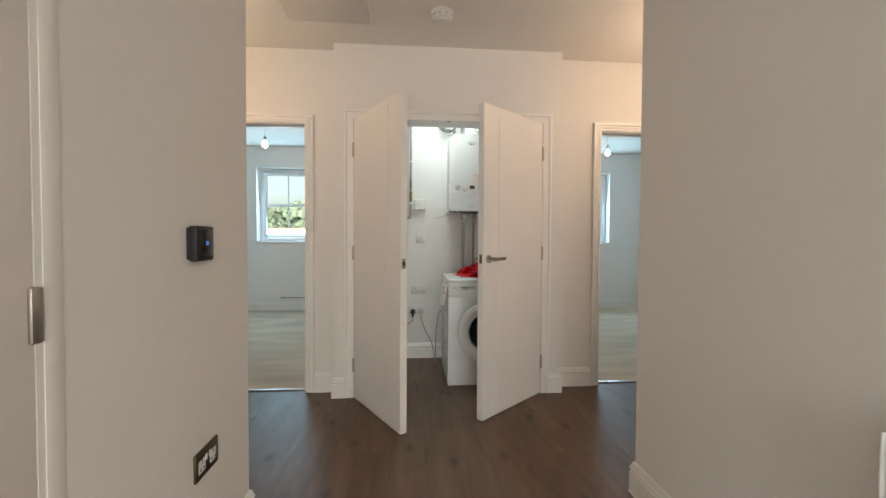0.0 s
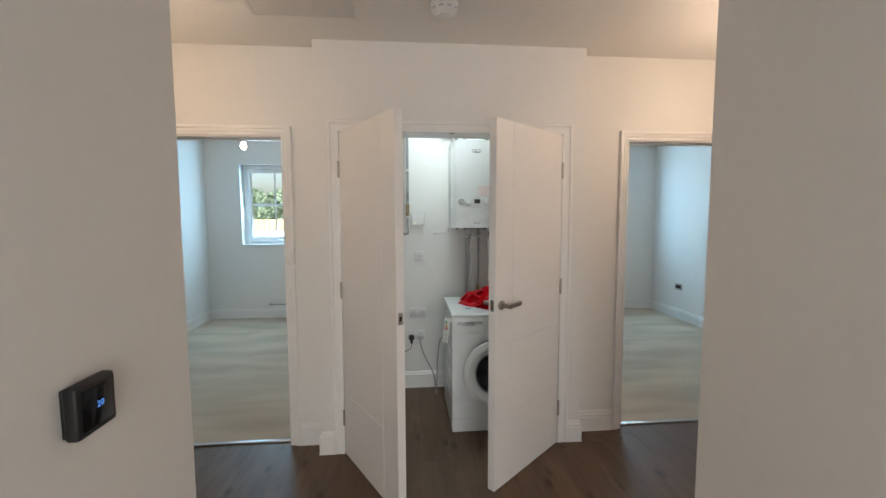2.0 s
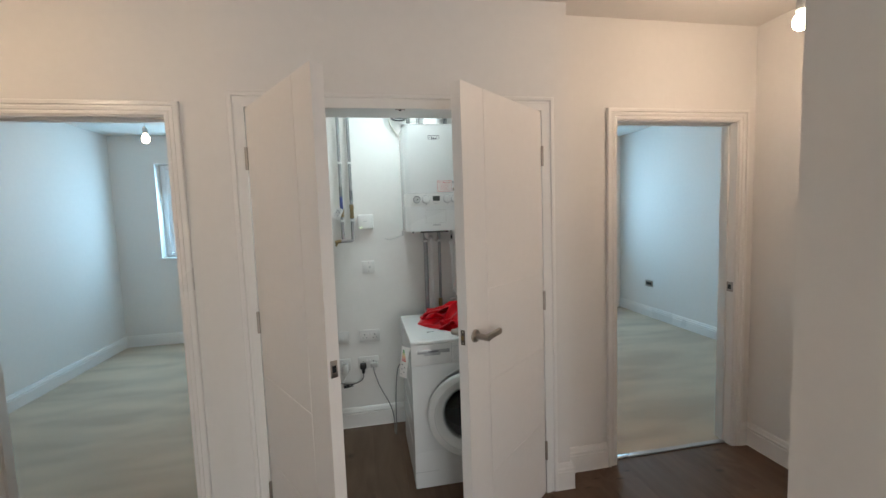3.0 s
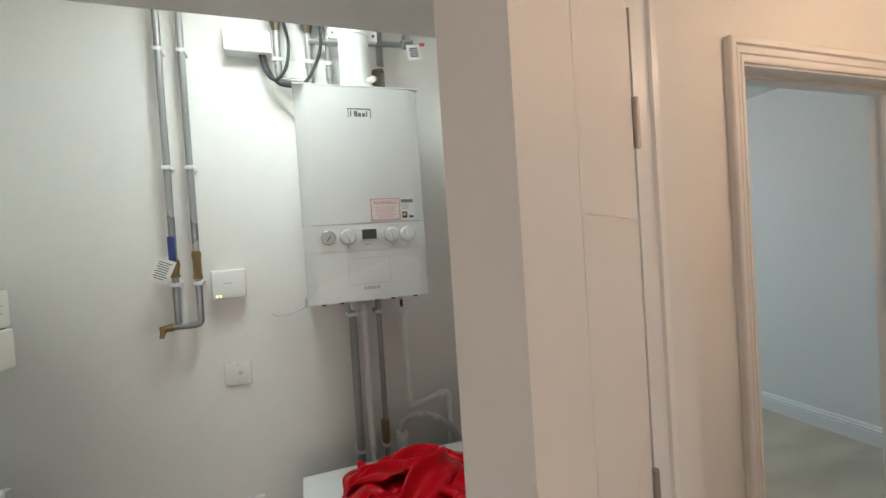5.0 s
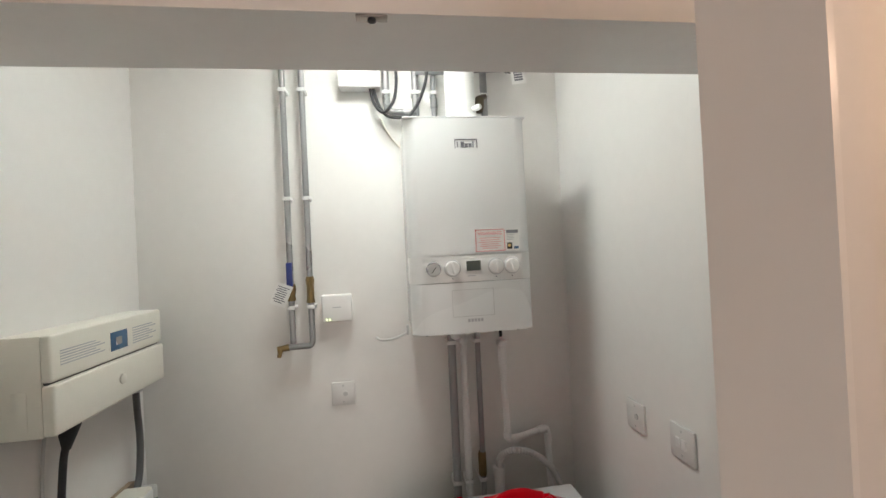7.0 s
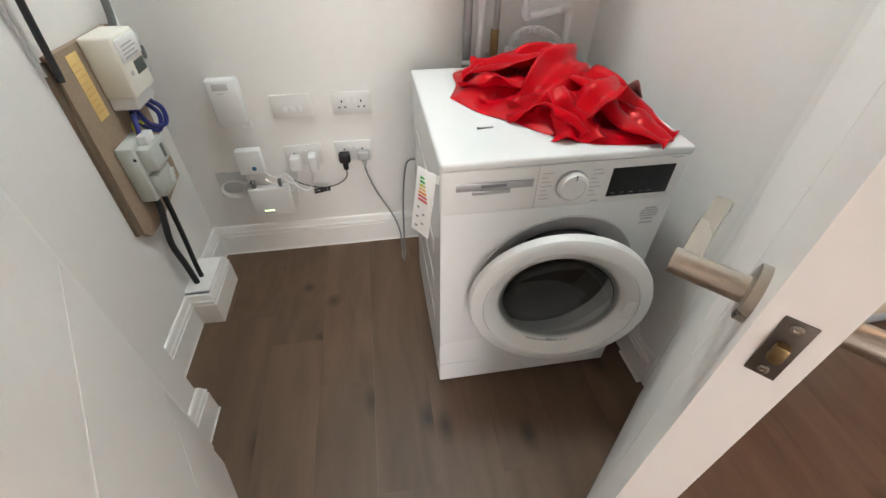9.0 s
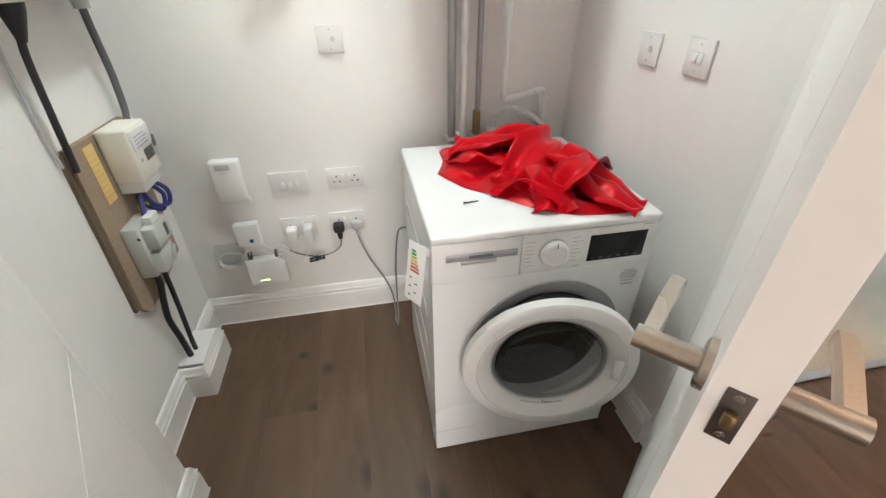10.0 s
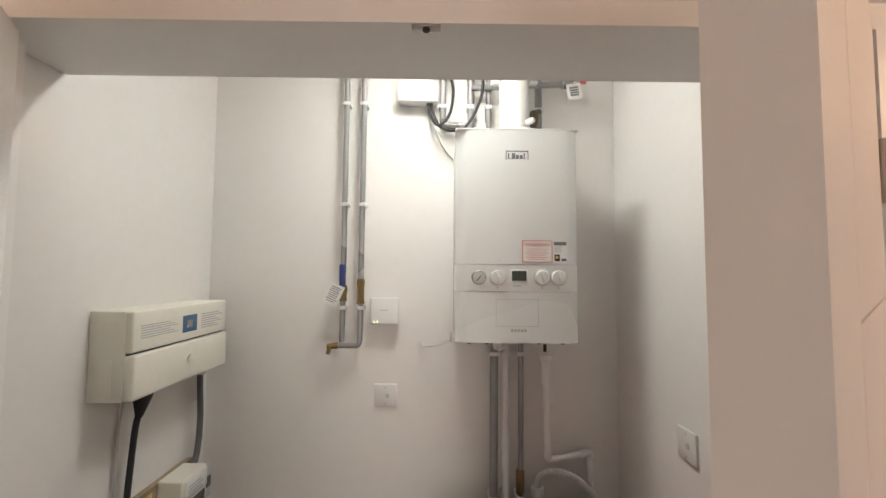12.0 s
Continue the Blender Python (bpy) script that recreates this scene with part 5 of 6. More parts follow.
onu = thing("fibre_box", (0.26, 1.01, 0.47), "small white fibre terminal box with a round blue mark", "network box")
part("case", box((0.214, 0.955, 0.425), (0.308, 0.99, 0.528), 0.006, seg=3), "wplastic", onu)
part("back", box((0.224, 0.99, 0.435), (0.298, 1.01, 0.518), 0.002), "wplastic", onu)
part("mark", lathe([(0.009, 0), (0.009, 0.0006), (0.0, 0.0006)], (0.272, 0.955, 0.452), (0, -1, 0), 16), "bluewin", onu)
rt = thing("router", (0.30, 0.99, 0.29), "white plastic router with four green lights standing against the wall", "router")
part("case", box((0.212, 0.962, 0.218), (0.376, 1.002, 0.352), 0.008, seg=3), "wplastic", rt)
part("wall_bracket", box((0.24, 1.002, 0.24), (0.36, 1.01, 0.33)), "wplastic", rt)
for i in range(4):
    part("indicator", box((0.258 + i * 0.011, 0.9612, 0.242), (0.262 + i * 0.011, 0.9622, 0.248)), "led", rt, "small lit green indicator")
for x, w_ in ((0.240, 0.016), (0.345, 0.012)):
    part("socket_plug", box((x - w_ / 2, 0.970, 0.350), (x + w_ / 2, 0.990, 0.382), 0.002), "darkgrey", rt)
pl_ = thing("cable_outlet", (0.155, 1.01, 0.36), "grey cable outlet plate with a coil of white fibre", "wall plate")
part("plate", box((0.100, 1.003, 0.308), (0.215, 1.01, 0.418), 0.002), "greyplastic", pl_)
bm = bmesh.new()
for i in range(5):
    r0 = 0.036 + 0.0035 * i
    c0 = Vector((0.158 + 0.003 * i, 0.990 - 0.003 * i, 0.352))
    tube([c0 + Vector((r0 * math.cos(a) * 1.15, 0.003 * math.sin(3 * a), r0 * math.sin(a) * 0.85)) for a in [k * math.pi / 12 for k in range(24)]], 0.0016, 6, bm=bm, closed=True)
part("fibre_coil", bm, "wplastic", pl_, "coiled white fibre cable")
for pts in (
    [(0.20, 0.985, 0.352), (0.24, 0.965, 0.40), (0.262, 0.962, 0.425)],
    [(0.30, 0.965, 0.43), (0.34, 0.955, 0.405), (0.38, 0.955, 0.42), (0.405, 0.96, 0.38), (0.36, 0.965, 0.355)],
    [(0.238, 0.97, 0.425), (0.25, 0.955, 0.395), (0.24, 0.975, 0.375)],
    [(0.39, 0.955, 0.41), (0.415, 0.95, 0.36), (0.41, 0.955, 0.29), (0.395, 0.965, 0.262)],
):
    part("patch_cable", tube(curve(pts), 0.0024, 8), "wplastic", pl_)

# ---- consumer unit, meter and cables ----
cu = thing("consumer_unit", (0.0, 0.70, 1.43), "cream metal-clad fuse box with a tinted window and printed stickers", "fuse box")
CY0, CY1 = 0.455, 0.925
part("body", box((0.0, CY0, 1.312), (0.092, CY1, 1.545), 0.004), "cream", cu)
part("top_cover", box((0.088, CY0 + 0.002, 1.436), (0.112, CY1 - 0.002, 1.545), 0.006, seg=3), "cream", cu)
part("bottom_cover", box((0.088, CY0 + 0.002, 1.314), (0.117, CY1 - 0.002, 1.431), 0.006, seg=3), "cream", cu)
part("cover_gap", box((0.080, CY0 + 0.006, 1.430), (0.100, CY1 - 0.006, 1.437)), "darkgrey", cu)
wnd = part("window", box((0.1118, 0.664, 1.460), (0.1132, 0.738, 1.512), 0.0005), "bluewin", cu, "blue tinted window over breakers")
# Silver patch on the glass paints in its reflected glint.
part("window_glint", box((0.1131, 0.686, 1.474), (0.1136, 0.712, 1.496)), "silver", wnd)
bm = bmesh.new()
for i in range(6):
    box((0.1120, 0.485, 1.470 + i * 0.0065), (0.1126, 0.640 - 0.018 * (i % 3), 1.4725 + i * 0.0065), bm=bm)
for i in range(7):
    box((0.1120, 0.765, 1.462 + i * 0.0075), (0.1126, 0.890 - 0.02 * ((i + 1) % 3), 1.465 + i * 0.0075), bm=bm)
part("printed_lines", bm, "paleink", cu, "grey print on the cover", kind="stuff", smooth=False)
part("cover_knob", lathe([(0.014, 0), (0.014, 0.004), (0.010, 0.006), (0.0, 0.006)], (0.117, 0.700, 1.375), (1, 0, 0), 24), "cream", cu)
part("side_knockout", box((0.030, CY0 - 0.0012, 1.330), (0.062, CY0, 1.420), 0.0006), "cream", cu)
tails = thing("meter_tails", (0.03, 0.6, 1.31), "thick black cables running from the fuse box down to the meter", "cable")
part("cable", tube(curve([(0.055, 0.585, 1.315), (0.050, 0.585, 1.26), (0.040, 0.582, 1.20), (0.030, 0.580, 1.05), (0.026, 0.578, 0.955), (0.024, 0.577, 0.93)]), 0.0085, 12), "cable", tails)
part("gland", tube([(0.056, 0.585, 1.320), (0.055, 0.585, 1.295), (0.048, 0.583, 1.235)], [0.030, 0.025, 0.009], 16), "cable", tails, "black tapered cable gland")
part("cable", tube(curve([(0.050, 0.880, 1.315), (0.048, 0.885, 1.24), (0.042, 0.905, 1.12), (0.045, 0.890, 1.02), (0.055, 0.850, 0.975)]), 0.0105, 12), "darkgrey", tails)
part("gland", tube([(0.050, 0.880, 1.318), (0.050, 0.880, 1.285)], [0.022, 0.020], 16), "greyplastic", tails)
part("earth_cable", tube(curve([(0.020, 0.560, 1.312), (0.012, 0.555, 1.20), (0.010, 0.553, 1.05), (0.010, 0.556, 0.95)]), 0.004, 8), "greyplastic", tails)

board = thing("meter_board", (0.0, 0.74, 0.70), "brown chipboard meter board with a cut corner, screwed to the wall", "meter board")
outline = [(0.584, 0.985), (0.556, 0.475), (0.585, 0.440), (0.690, 0.440), (0.905, 0.478), (0.905, 0.985)]
bm = bmesh.new()
lo, hi = [bm.verts.new((0.0015, y, z)) for y, z in outline], [bm.verts.new((0.020, y, z)) for y, z in outline]
bm.faces.new(lo), bm.faces.new(hi[::-1])
for i in range(len(lo)):
    j = (i + 1) % len(lo)
    bm.faces.new((lo[j], lo[i], hi[i], hi[j]))
bmesh.ops.recalc_face_normals(bm, faces=bm.faces)
part("board", bm, "mdf", board, smooth=False)
part("batten", placed(box((0.0, -0.008, -0.25), (0.012, 0.008, 0.25)), Matrix.Translation((0, 0.561, 0.725)) @ Euler((radians(-3.1), 0, 0)).to_matrix().to_4x4()), "mdf_edge", board, smooth=False)
for y, z in ((0.598, 0.962), (0.60, 0.465), (0.88, 0.52)):
    part("screw", lathe([(0.004, 0), (0.004, 0.001), (0.0, 0.0014)], (0.020, y, z), (1, 0, 0), 10), "steel", board)
lbl = thing("meter_label", (0.0205, 0.66, 0.88), "faded yellow printed card label on the meter board", "label")
ml_ = Matrix.Translation((0.0205, 0.668, 0.885)) @ Euler((0, 0, radians(90))).to_matrix().to_4x4() @ Euler((radians(90), 0, 0)).to_matrix().to_4x4()
part("card", placed(box((-0.026, -0.085, 0), (0.026, 0.085, 0.001), 0.0003), ml_), "yellow", lbl)
bm = bmesh.new()
for i in range(9):
    box((-0.020, -0.066 + i * 0.0155, 0.001), (0.020 - 0.006 * (i % 3), -0.063 + i * 0.0155, 0.0014), bm=bm)
part("print", placed(bm, ml_), "fadedorange", lbl, smooth=False)

meter = thing("electricity_meter", (0.02, 0.79, 0.88), "white plastic smart electricity meter with a grey display", "electricity meter")
part("body", box((0.020, 0.715, 0.832), (0.104, 0.850, 0.992), 0.008, seg=3), "cream", meter)
part("terminal_cover", box((0.020, 0.720, 0.797), (0.092, 0.845, 0.833), 0.006), "wplastic", meter)
part("display", box((0.1038, 0.775, 0.880), (0.1052, 0.838, 0.915), 0.0005), "lcd", meter, "dark grey display")
part("face_step", box((0.102, 0.722, 0.925), (0.110, 0.842, 0.983), 0.004), "wplastic", meter)
bm = bmesh.new()
for i in range(4):
    box((0.1100, 0.735, 0.932 + i * 0.010), (0.1106, 0.815 - 0.012 * (i % 2), 0.936 + i * 0.010), bm=bm)
part("print", bm, "paleink", meter, smooth=False)
part("button", lathe([(0.006, 0), (0.006, 0.003), (0, 0.003)], (0.1038, 0.745, 0.893), (1, 0, 0), 14), "greyplastic", meter)
comms = thing("isolator_switch", (0.02, 0.88, 0.90), "grey plastic isolator with a dark switch beside the meter", "isolator")
part("body", box((0.020, 0.858, 0.845), (0.080, 0.925, 0.960), 0.006), "greyplastic", comms)
part("switch", box((0.080, 0.880, 0.890), (0.090, 0.905, 0.925), 0.003), "darkgrey", comms)
cut = thing("fuse_cutout", (0.02, 0.69, 0.62), "pale grey service fuse cut-out with sealed carrier", "fuse carrier")
part("base", box((0.020, 0.620, 0.545), (0.070, 0.745, 0.725), 0.008), "meterbase", cut)
part("upper_carrier", box((0.068, 0.632, 0.640), (0.108, 0.742, 0.715), 0.008), "meterbase", cut)
part("lower_carrier", box((0.068, 0.632, 0.552), (0.098, 0.728, 0.630), 0.008), "meterbase", cut)
part("carrier_slot", box((0.107, 0.698, 0.655), (0.110, 0.716, 0.698), 0.002), "darkgrey", cut)
part("carrier_tab", placed(box((-0.006, -0.024, 0), (0.006, 0.024, 0.012), 0.003), Matrix.Translation((0.098, 0.702, 0.592)) @ Euler((radians(90), radians(30), radians(90))).to_matrix().to_4x4()), "meterbase", cut)
part("seal_hole", lathe([(0.005, 0), (0.005, 0.0006), (0, 0.0006)], (0.065, 0.6195, 0.690), (0, -1, 0), 12), "black", cut)
part("fuse_clip", box((0.072, 0.660, 0.714), (0.100, 0.715, 0.742), 0.005), "wplastic", cut)
mc = thing("meter_cables", (0.05, 0.77, 0.76), "blue, brown and earth cables looping between meter and cut-out", "cable")
for pts, mat_, r in (
    ([(0.070, 0.835, 0.785), (0.085, 0.860, 0.745), (0.080, 0.850, 0.700), (0.060, 0.800, 0.720), (0.055, 0.765, 0.782)], "blue", 0.0072),
    ([(0.060, 0.820, 0.785), (0.075, 0.845, 0.735), (0.065, 0.825, 0.690), (0.050, 0.775, 0.730), (0.050, 0.750, 0.785)], "blue", 0.0072),
    ([(0.062, 0.730, 0.782), (0.070, 0.705, 0.760), (0.072, 0.690, 0.735), (0.065, 0.680, 0.715)], "blue", 0.0068),
    ([(0.052, 0.742, 0.782), (0.060, 0.722, 0.758), (0.062, 0.712, 0.738), (0.060, 0.705, 0.715)], "black", 0.0068),
    ([(0.040, 0.800, 0.700), (0.055, 0.760, 0.745), (0.045, 0.735, 0.752), (0.045, 0.728, 0.720)], "earth", 0.0040),
    ([(0.035, 0.810, 0.730), (0.045, 0.795, 0.700), (0.040, 0.770, 0.688), (0.035, 0.745, 0.700)], "earth", 0.0036),
):
    part("cable", tube(curve(pts), r, 10), mat_, mc)
sup = thing("supply_cables", (0.05, 0.68, 0.15), "two black supply cables dropping from the cut-out into the boxing", "cable")
part("cable", tube(curve([(0.045, 0.655, 0.550), (0.045, 0.655, 0.50), (0.040, 0.640, 0.44), (0.032, 0.632, 0.36), (0.030, 0.650, 0.25), (0.032, 0.655, 0.152)]), 0.0105, 12), "cable", sup)
part("cable", tube(curve([(0.045, 0.705, 0.550), (0.045, 0.705, 0.48), (0.042, 0.700, 0.34), (0.040, 0.690, 0.22), (0.040, 0.688, 0.152)]), 0.0085, 12), "cable", sup)

# ---- washing machine ----
WX0, WX1, WY0, WY1, WZ0, WZ1 = 0.892, 1.490, 0.190, 0.792, 0.0, 0.850
wm = thing("washing_machine", (1.191, 0.50, 0.0), "white front-loading washing machine with its round door ajar", "washing machine")
bm = bmesh.new()
ax, bx, ay = WX0 + 0.002, WX1 - 0.002, WY0 + 0.018
for lo, hi in (((ax, ay, 0.006), (ax + 0.012, WY1, 0.828)), ((bx - 0.012, ay, 0.006), (bx, WY1, 0.828)), ((ax + 0.012, WY1 - 0.012, 0.006), (bx - 0.012, WY1, 0.828)),
               ((ax + 0.012, ay, 0.006), (bx - 0.012, WY1 - 0.012, 0.018)), ((ax + 0.012, ay, 0.816), (bx - 0.012, WY1 - 0.012, 0.828))):
    box(lo, hi, bm=bm)
part("body", bm, "enamel", wm, smooth=False)
part("worktop", box((WX0, WY0 - 0.004, 0.829), (WX1, WY1 + 0.01, WZ1), 0.007, seg=3), "enamel", wm)
CXX, CZZ, RO = 1.218, 0.447, 0.232


def front_with_hole():
    """The front panel with a round opening, bevelled inwards."""
    bm = bmesh.new()
    n_ = 48
    x0, x1, z0, z1 = WX0 + 0.002, WX1 - 0.002, 0.006, 0.7098
    ring, outer = [], []
    for k in range(n_):
        a = 2 * math.pi * k / n_
        c, s = math.cos(a), math.sin(a)
        ring.append((CXX + RO * c, CZZ + RO * s))
        t1 = min(((x1 if c > 0 else x0) - CXX) / c if abs(c) > 1e-6 else 1e9, ((z1 if s > 0 else z0) - CZZ) / s if abs(s) > 1e-6 else 1e9)
        outer.append((CXX + t1 * c, CZZ + t1 * s))
    for cx, cz in ((x0, z0), (x1, z0), (x0, z1), (x1, z1)):
        j = min(range(n_), key=lambda i: (outer[i][0] - cx) ** 2 + (outer[i][1] - cz) ** 2)
        outer[j] = (cx, cz)
    f = [[bm.verts.new((x, y, z)) for x, z in pts] for pts, y in ((outer, WY0 + 0.018), (outer, WY0 + 0.002), (ring, WY0), (ring, WY0 + 0.006))]
    f.append([bm.verts.new((CXX + (RO - 0.03) * math.cos(2 * math.pi * k / n_), WY0 + 0.03, CZZ + (RO - 0.03) * math.sin(2 * math.pi * k / n_))) for k in range(n_)])
    f.append([bm.verts.new((CXX + (RO - 0.07) * math.cos(2 * math.pi * k / n_), WY0 + 0.032, CZZ + (RO - 0.07) * math.sin(2 * math.pi * k / n_))) for k in range(n_)])
    for a, b in zip(f, f[1:]):
        for k in range(n_):
            bm.faces.new((a[k], a[(k + 1) % n_], b[(k + 1) % n_], b[k]))
    bmesh.ops.recalc_face_normals(bm, faces=bm.faces)
    return bm


part("front_panel", front_with_hole(), "enamel", wm)
part("opening_ring", lathe([(RO, 0.0), (RO - 0.002, 0.0035), (RO - 0.006, 0.003), (RO - 0.020, -0.008), (RO - 0.05, -0.018)], (CXX, WY0 - 0.0005, CZZ), (0, -1, 0), 64, cap=False), "ringgrey", wm, "grey ring round the drum opening")
part("door_seal", lathe([(RO - 0.048, 0.012), (RO - 0.060, 0.004), (RO - 0.066, 0.012), (RO - 0.074, -0.004), (RO - 0.072, -0.06)], (CXX, WY0 + 0.018, CZZ), (0, -1, 0), 48, cap=False), "rubber", wm, "grey rubber door seal")
part("drum", lathe([(RO - 0.075, 0.0), (RO - 0.02, 0.02), (RO - 0.02, 0.36), (0.0, 0.38)], (CXX, WY0 + 0.075, CZZ), (0, 1, 0), 48, cap=False), "drum", wm, "steel drum coloured dark for the shade inside")
part("fascia", box((WX0 + 0.002, WY0, 0.7104), (WX1 - 0.002, WY0 + 0.02, 0.828), 0.003), "wplastic", wm)
part("fascia_joint", box((1.118, WY0 - 0.0008, 0.712), (1.1195, WY0, 0.827)), "paleink", wm)
dr = part("drawer", box((WX0 + 0.006, WY0 - 0.0010, 0.7130), (1.1165, WY0 + 0.001, 0.8262), 0.0006), "wplastic", wm)
part("drawer_strip", box((0.928, WY0 - 0.004, 0.777), (1.108, WY0 - 0.002, 0.797), 0.001), "silver", dr, "silver strip with a plain badge")
part("drawer_badge", box((0.985, WY0 - 0.0048, 0.7835), (1.045, WY0 - 0.0038, 0.7915)), "ink", dr)
part("drawer_lip", box((0.965, WY0 - 0.006, 0.766), (1.055, WY0 - 0.002, 0.777), 0.003), "silver", dr)
kn = part("programme_knob", lathe([(0.037, 0), (0.0365, 0.012), (0.034, 0.020), (0.028, 0.022), (0.026, 0.0205), (0.0, 0.0205)], (1.203, WY0, 0.771), (0, -1, 0), 40), "wplastic", wm, "white programme knob with a silver rim")
part("knob_rim", lathe([(0.0385, 0), (0.0385, 0.006), (0.0365, 0.0065)], (1.203, WY0, 0.771), (0, -1, 0), 40, cap=False), "silver", kn)
part("knob_pointer", box((1.2018, WY0 - 0.0228, 0.794), (1.2042, WY0 - 0.0195, 0.806)), "ink", kn)
bm = bmesh.new()
for i in range(7):
    z = 0.736 + i * 0.0115
    box((1.128, WY0 - 0.0006, z), (1.128 + 0.028 - 0.006 * (i % 3), WY0, z + 0.002), bm=bm)
    box((1.250, WY0 - 0.0006, z), (1.250 + 0.030 - 0.007 * ((i + 1) % 3), WY0, z + 0.002), bm=bm)
box((1.262, WY0 - 0.0006, 0.718), (1.282, WY0, 0.7205), bm=bm), box((1.440, WY0 - 0.0006, 0.822), (1.470, WY0, 0.8245), bm=bm)
part("printed_programmes", bm, "paleink", wm, "small grey programme print", kind="stuff", smooth=False)
part("display", box((1.300, WY0 - 0.0015, 0.728), (1.458, WY0 + 0.001, 0.806), 0.001), "screen", wm, "black glass touch display")
bm = bmesh.new()
for i in range(6):
    box((1.310 + i * 0.024, WY0 - 0.0020, 0.735), (1.320 + i * 0.024, WY0 - 0.0015, 0.739), bm=bm)
part("display_icons", bm, "darkgrey", wm, kind="stuff", smooth=False)
bm = bmesh.new()
for i, (w_, zz) in enumerate(((0.030, 0.678), (0.046, 0.670), (0.050, 0.662), (0.046, 0.654), (0.034, 0.644), (0.036, 0.632))):
    box((1.438 - w_ / 2, WY0 - 0.0006, zz), (1.438 + w_ / 2, WY0 + 0.002, zz + 0.004), bm=bm)
part("round_sticker", bm, "paleink", wm, "pale grey printed badge", kind="stuff", smooth=False)
part("plinth_line", box((WX0 + 0.004, WY0 + 0.0012, 0.098), (WX1 - 0.004, WY0 + 0.0035, 0.100)), "paleink", wm)
for x in (WX0 + 0.06, WX1 - 0.06):
    for y in (WY0 + 0.07, WY1 - 0.06):
        part("foot", tube([(x, y, 0), (x, y, 0.016)], 0.021, 14), "black", wm)
bm = bmesh.new()
for z in (0.20, 0.35, 0.50, 0.65):
    box((WX0 + 0.0005, WY0 + 0.12, z), (WX0 + 0.0025, WY1 - 0.10, z + 0.045), 0.001, bm)
part("side_press", bm, "enamel", wm)
# round door, hinged at one side, standing ajar
DM = Matrix.Translation((CXX - 0.250, WY0 - 0.020, CZZ - 0.006)) @ Euler((0, 0, radians(-10.5))).to_matrix().to_4x4() @ Matrix.Translation((0.245, 0, 0)) @ Euler((radians(90), 0, 0)).to_matrix().to_4x4() @ Matrix.Diagonal((0.995, 0.975, 0.85, 1))
dw = part("door", placed(lathe([(0.165, 0.0), (0.238, 0.0), (0.2445, 0.008), (0.245, 0.022), (0.241, 0.034), (0.232, 0.041), (0.208, 0.0445), (0.206, 0.0425), (0.203, 0.044), (0.196, 0.040), (0.170, 0.016), (0.154, -0.006), (0.156, -0.010), (0.165, 0.0)], (0, 0, 0), n=72, cap=False), DM), "wplastic", wm, "white round door with a clear bowl")
part("door_groove", placed(lathe([(0.2042, 0.0425), (0.2058, 0.0448), (0.2075, 0.0425)], (0, 0, 0), n=72, cap=False), DM), "greyplastic", dw)
part("door_glass", placed(lathe([(0.0, -0.072), (0.105, -0.060), (0.135, -0.035), (0.152, 0.000), (0.167, 0.006), (0.167, 0.009), (0.149, 0.004), (0.132, -0.031), (0.103, -0.056), (0.0, -0.068)], (0, 0, 0), n=48), DM), "bowl", dw, "clear moulded glass bowl")
part("door_back", placed(lathe([(0.158, 0.001), (0.150, -0.006), (0.225, -0.008), (0.236, 0.001)], (0, 0, 0), n=60, cap=False), DM), "greyplastic", dw)
part("door_handle", placed(box((0.168, -0.035, 0.036), (0.196, 0.035, 0.0445), 0.006), DM), "wplastic", dw)
bm = bmesh.new()
for i in range(10):
    a = radians(-112 + i * 4.4)
    m2 = DM @ Matrix.Translation((0.170 * math.cos(a), 0.170 * math.sin(a), 0.0162)) @ Euler((0, 0, a + math.pi / 2)).to_matrix().to_4x4()
    b2 = box((-0.0045, -0.004, 0), (0.0045, 0.004, 0.0016))
    b2.transform(m2)
    me_ = bpy.data.meshes.new("tmp")
    b2.to_mesh(me_), b2.free()
    bm.from_mesh(me_)
    bpy.data.meshes.remove(me_)
part("door_print", bm, "paleink", dw, smooth=False)
letters("door_word", "Dry", 0.020, DM @ Matrix.Translation((0.010, -0.1665, 0.0165)), "darkgrey", dw)

en = thing("energy_label", (0.888, 0.33, 0.60), "white card energy label with coloured bars on the washing machine", "label")
mE = Matrix.Translation((0.858, 0.225, 0.730)) @ Euler((radians(-4), radians(8), 0)).to_matrix().to_4x4() @ Euler((0, 0, radians(-56))).to_matrix().to_4x4() @ Euler((radians(90), 0, 0)).to_matrix().to_4x4()
part("card", placed(box((-0.031, -0.084, 0), (0.031, 0.084, 0.001), 0.0003), mE), "paper", en)
for i, mat_ in enumerate(("green", "green", "earth", "yellow", "orange", "redink", "redink")):
    part("bar", placed(box((-0.018, 0.058 - i * 0.0092, 0.001), (-0.004 + i * 0.003, 0.064 - i * 0.0092, 0.0015)), mE), mat_, en, smooth=False)
bm = bmesh.new()
for i in range(5):
    box((-0.018 + (i % 2) * 0.020, -0.070 + i * 0.013, 0.001), (-0.010 + (i % 2) * 0.020, -0.066 + i * 0.013, 0.0015), bm=bm)
part("print", placed(bm, mE), "ink", en, smooth=False)
part("tape", placed(box((0.014, 0.066, -0.001), (0.040, 0.086, 0.0002)), mE), "paper", en, smooth=False)

lead = thing("machine_lead", (0.84, 0.85, 0.2), "grey mains lead rising behind the washing machine", "cable")
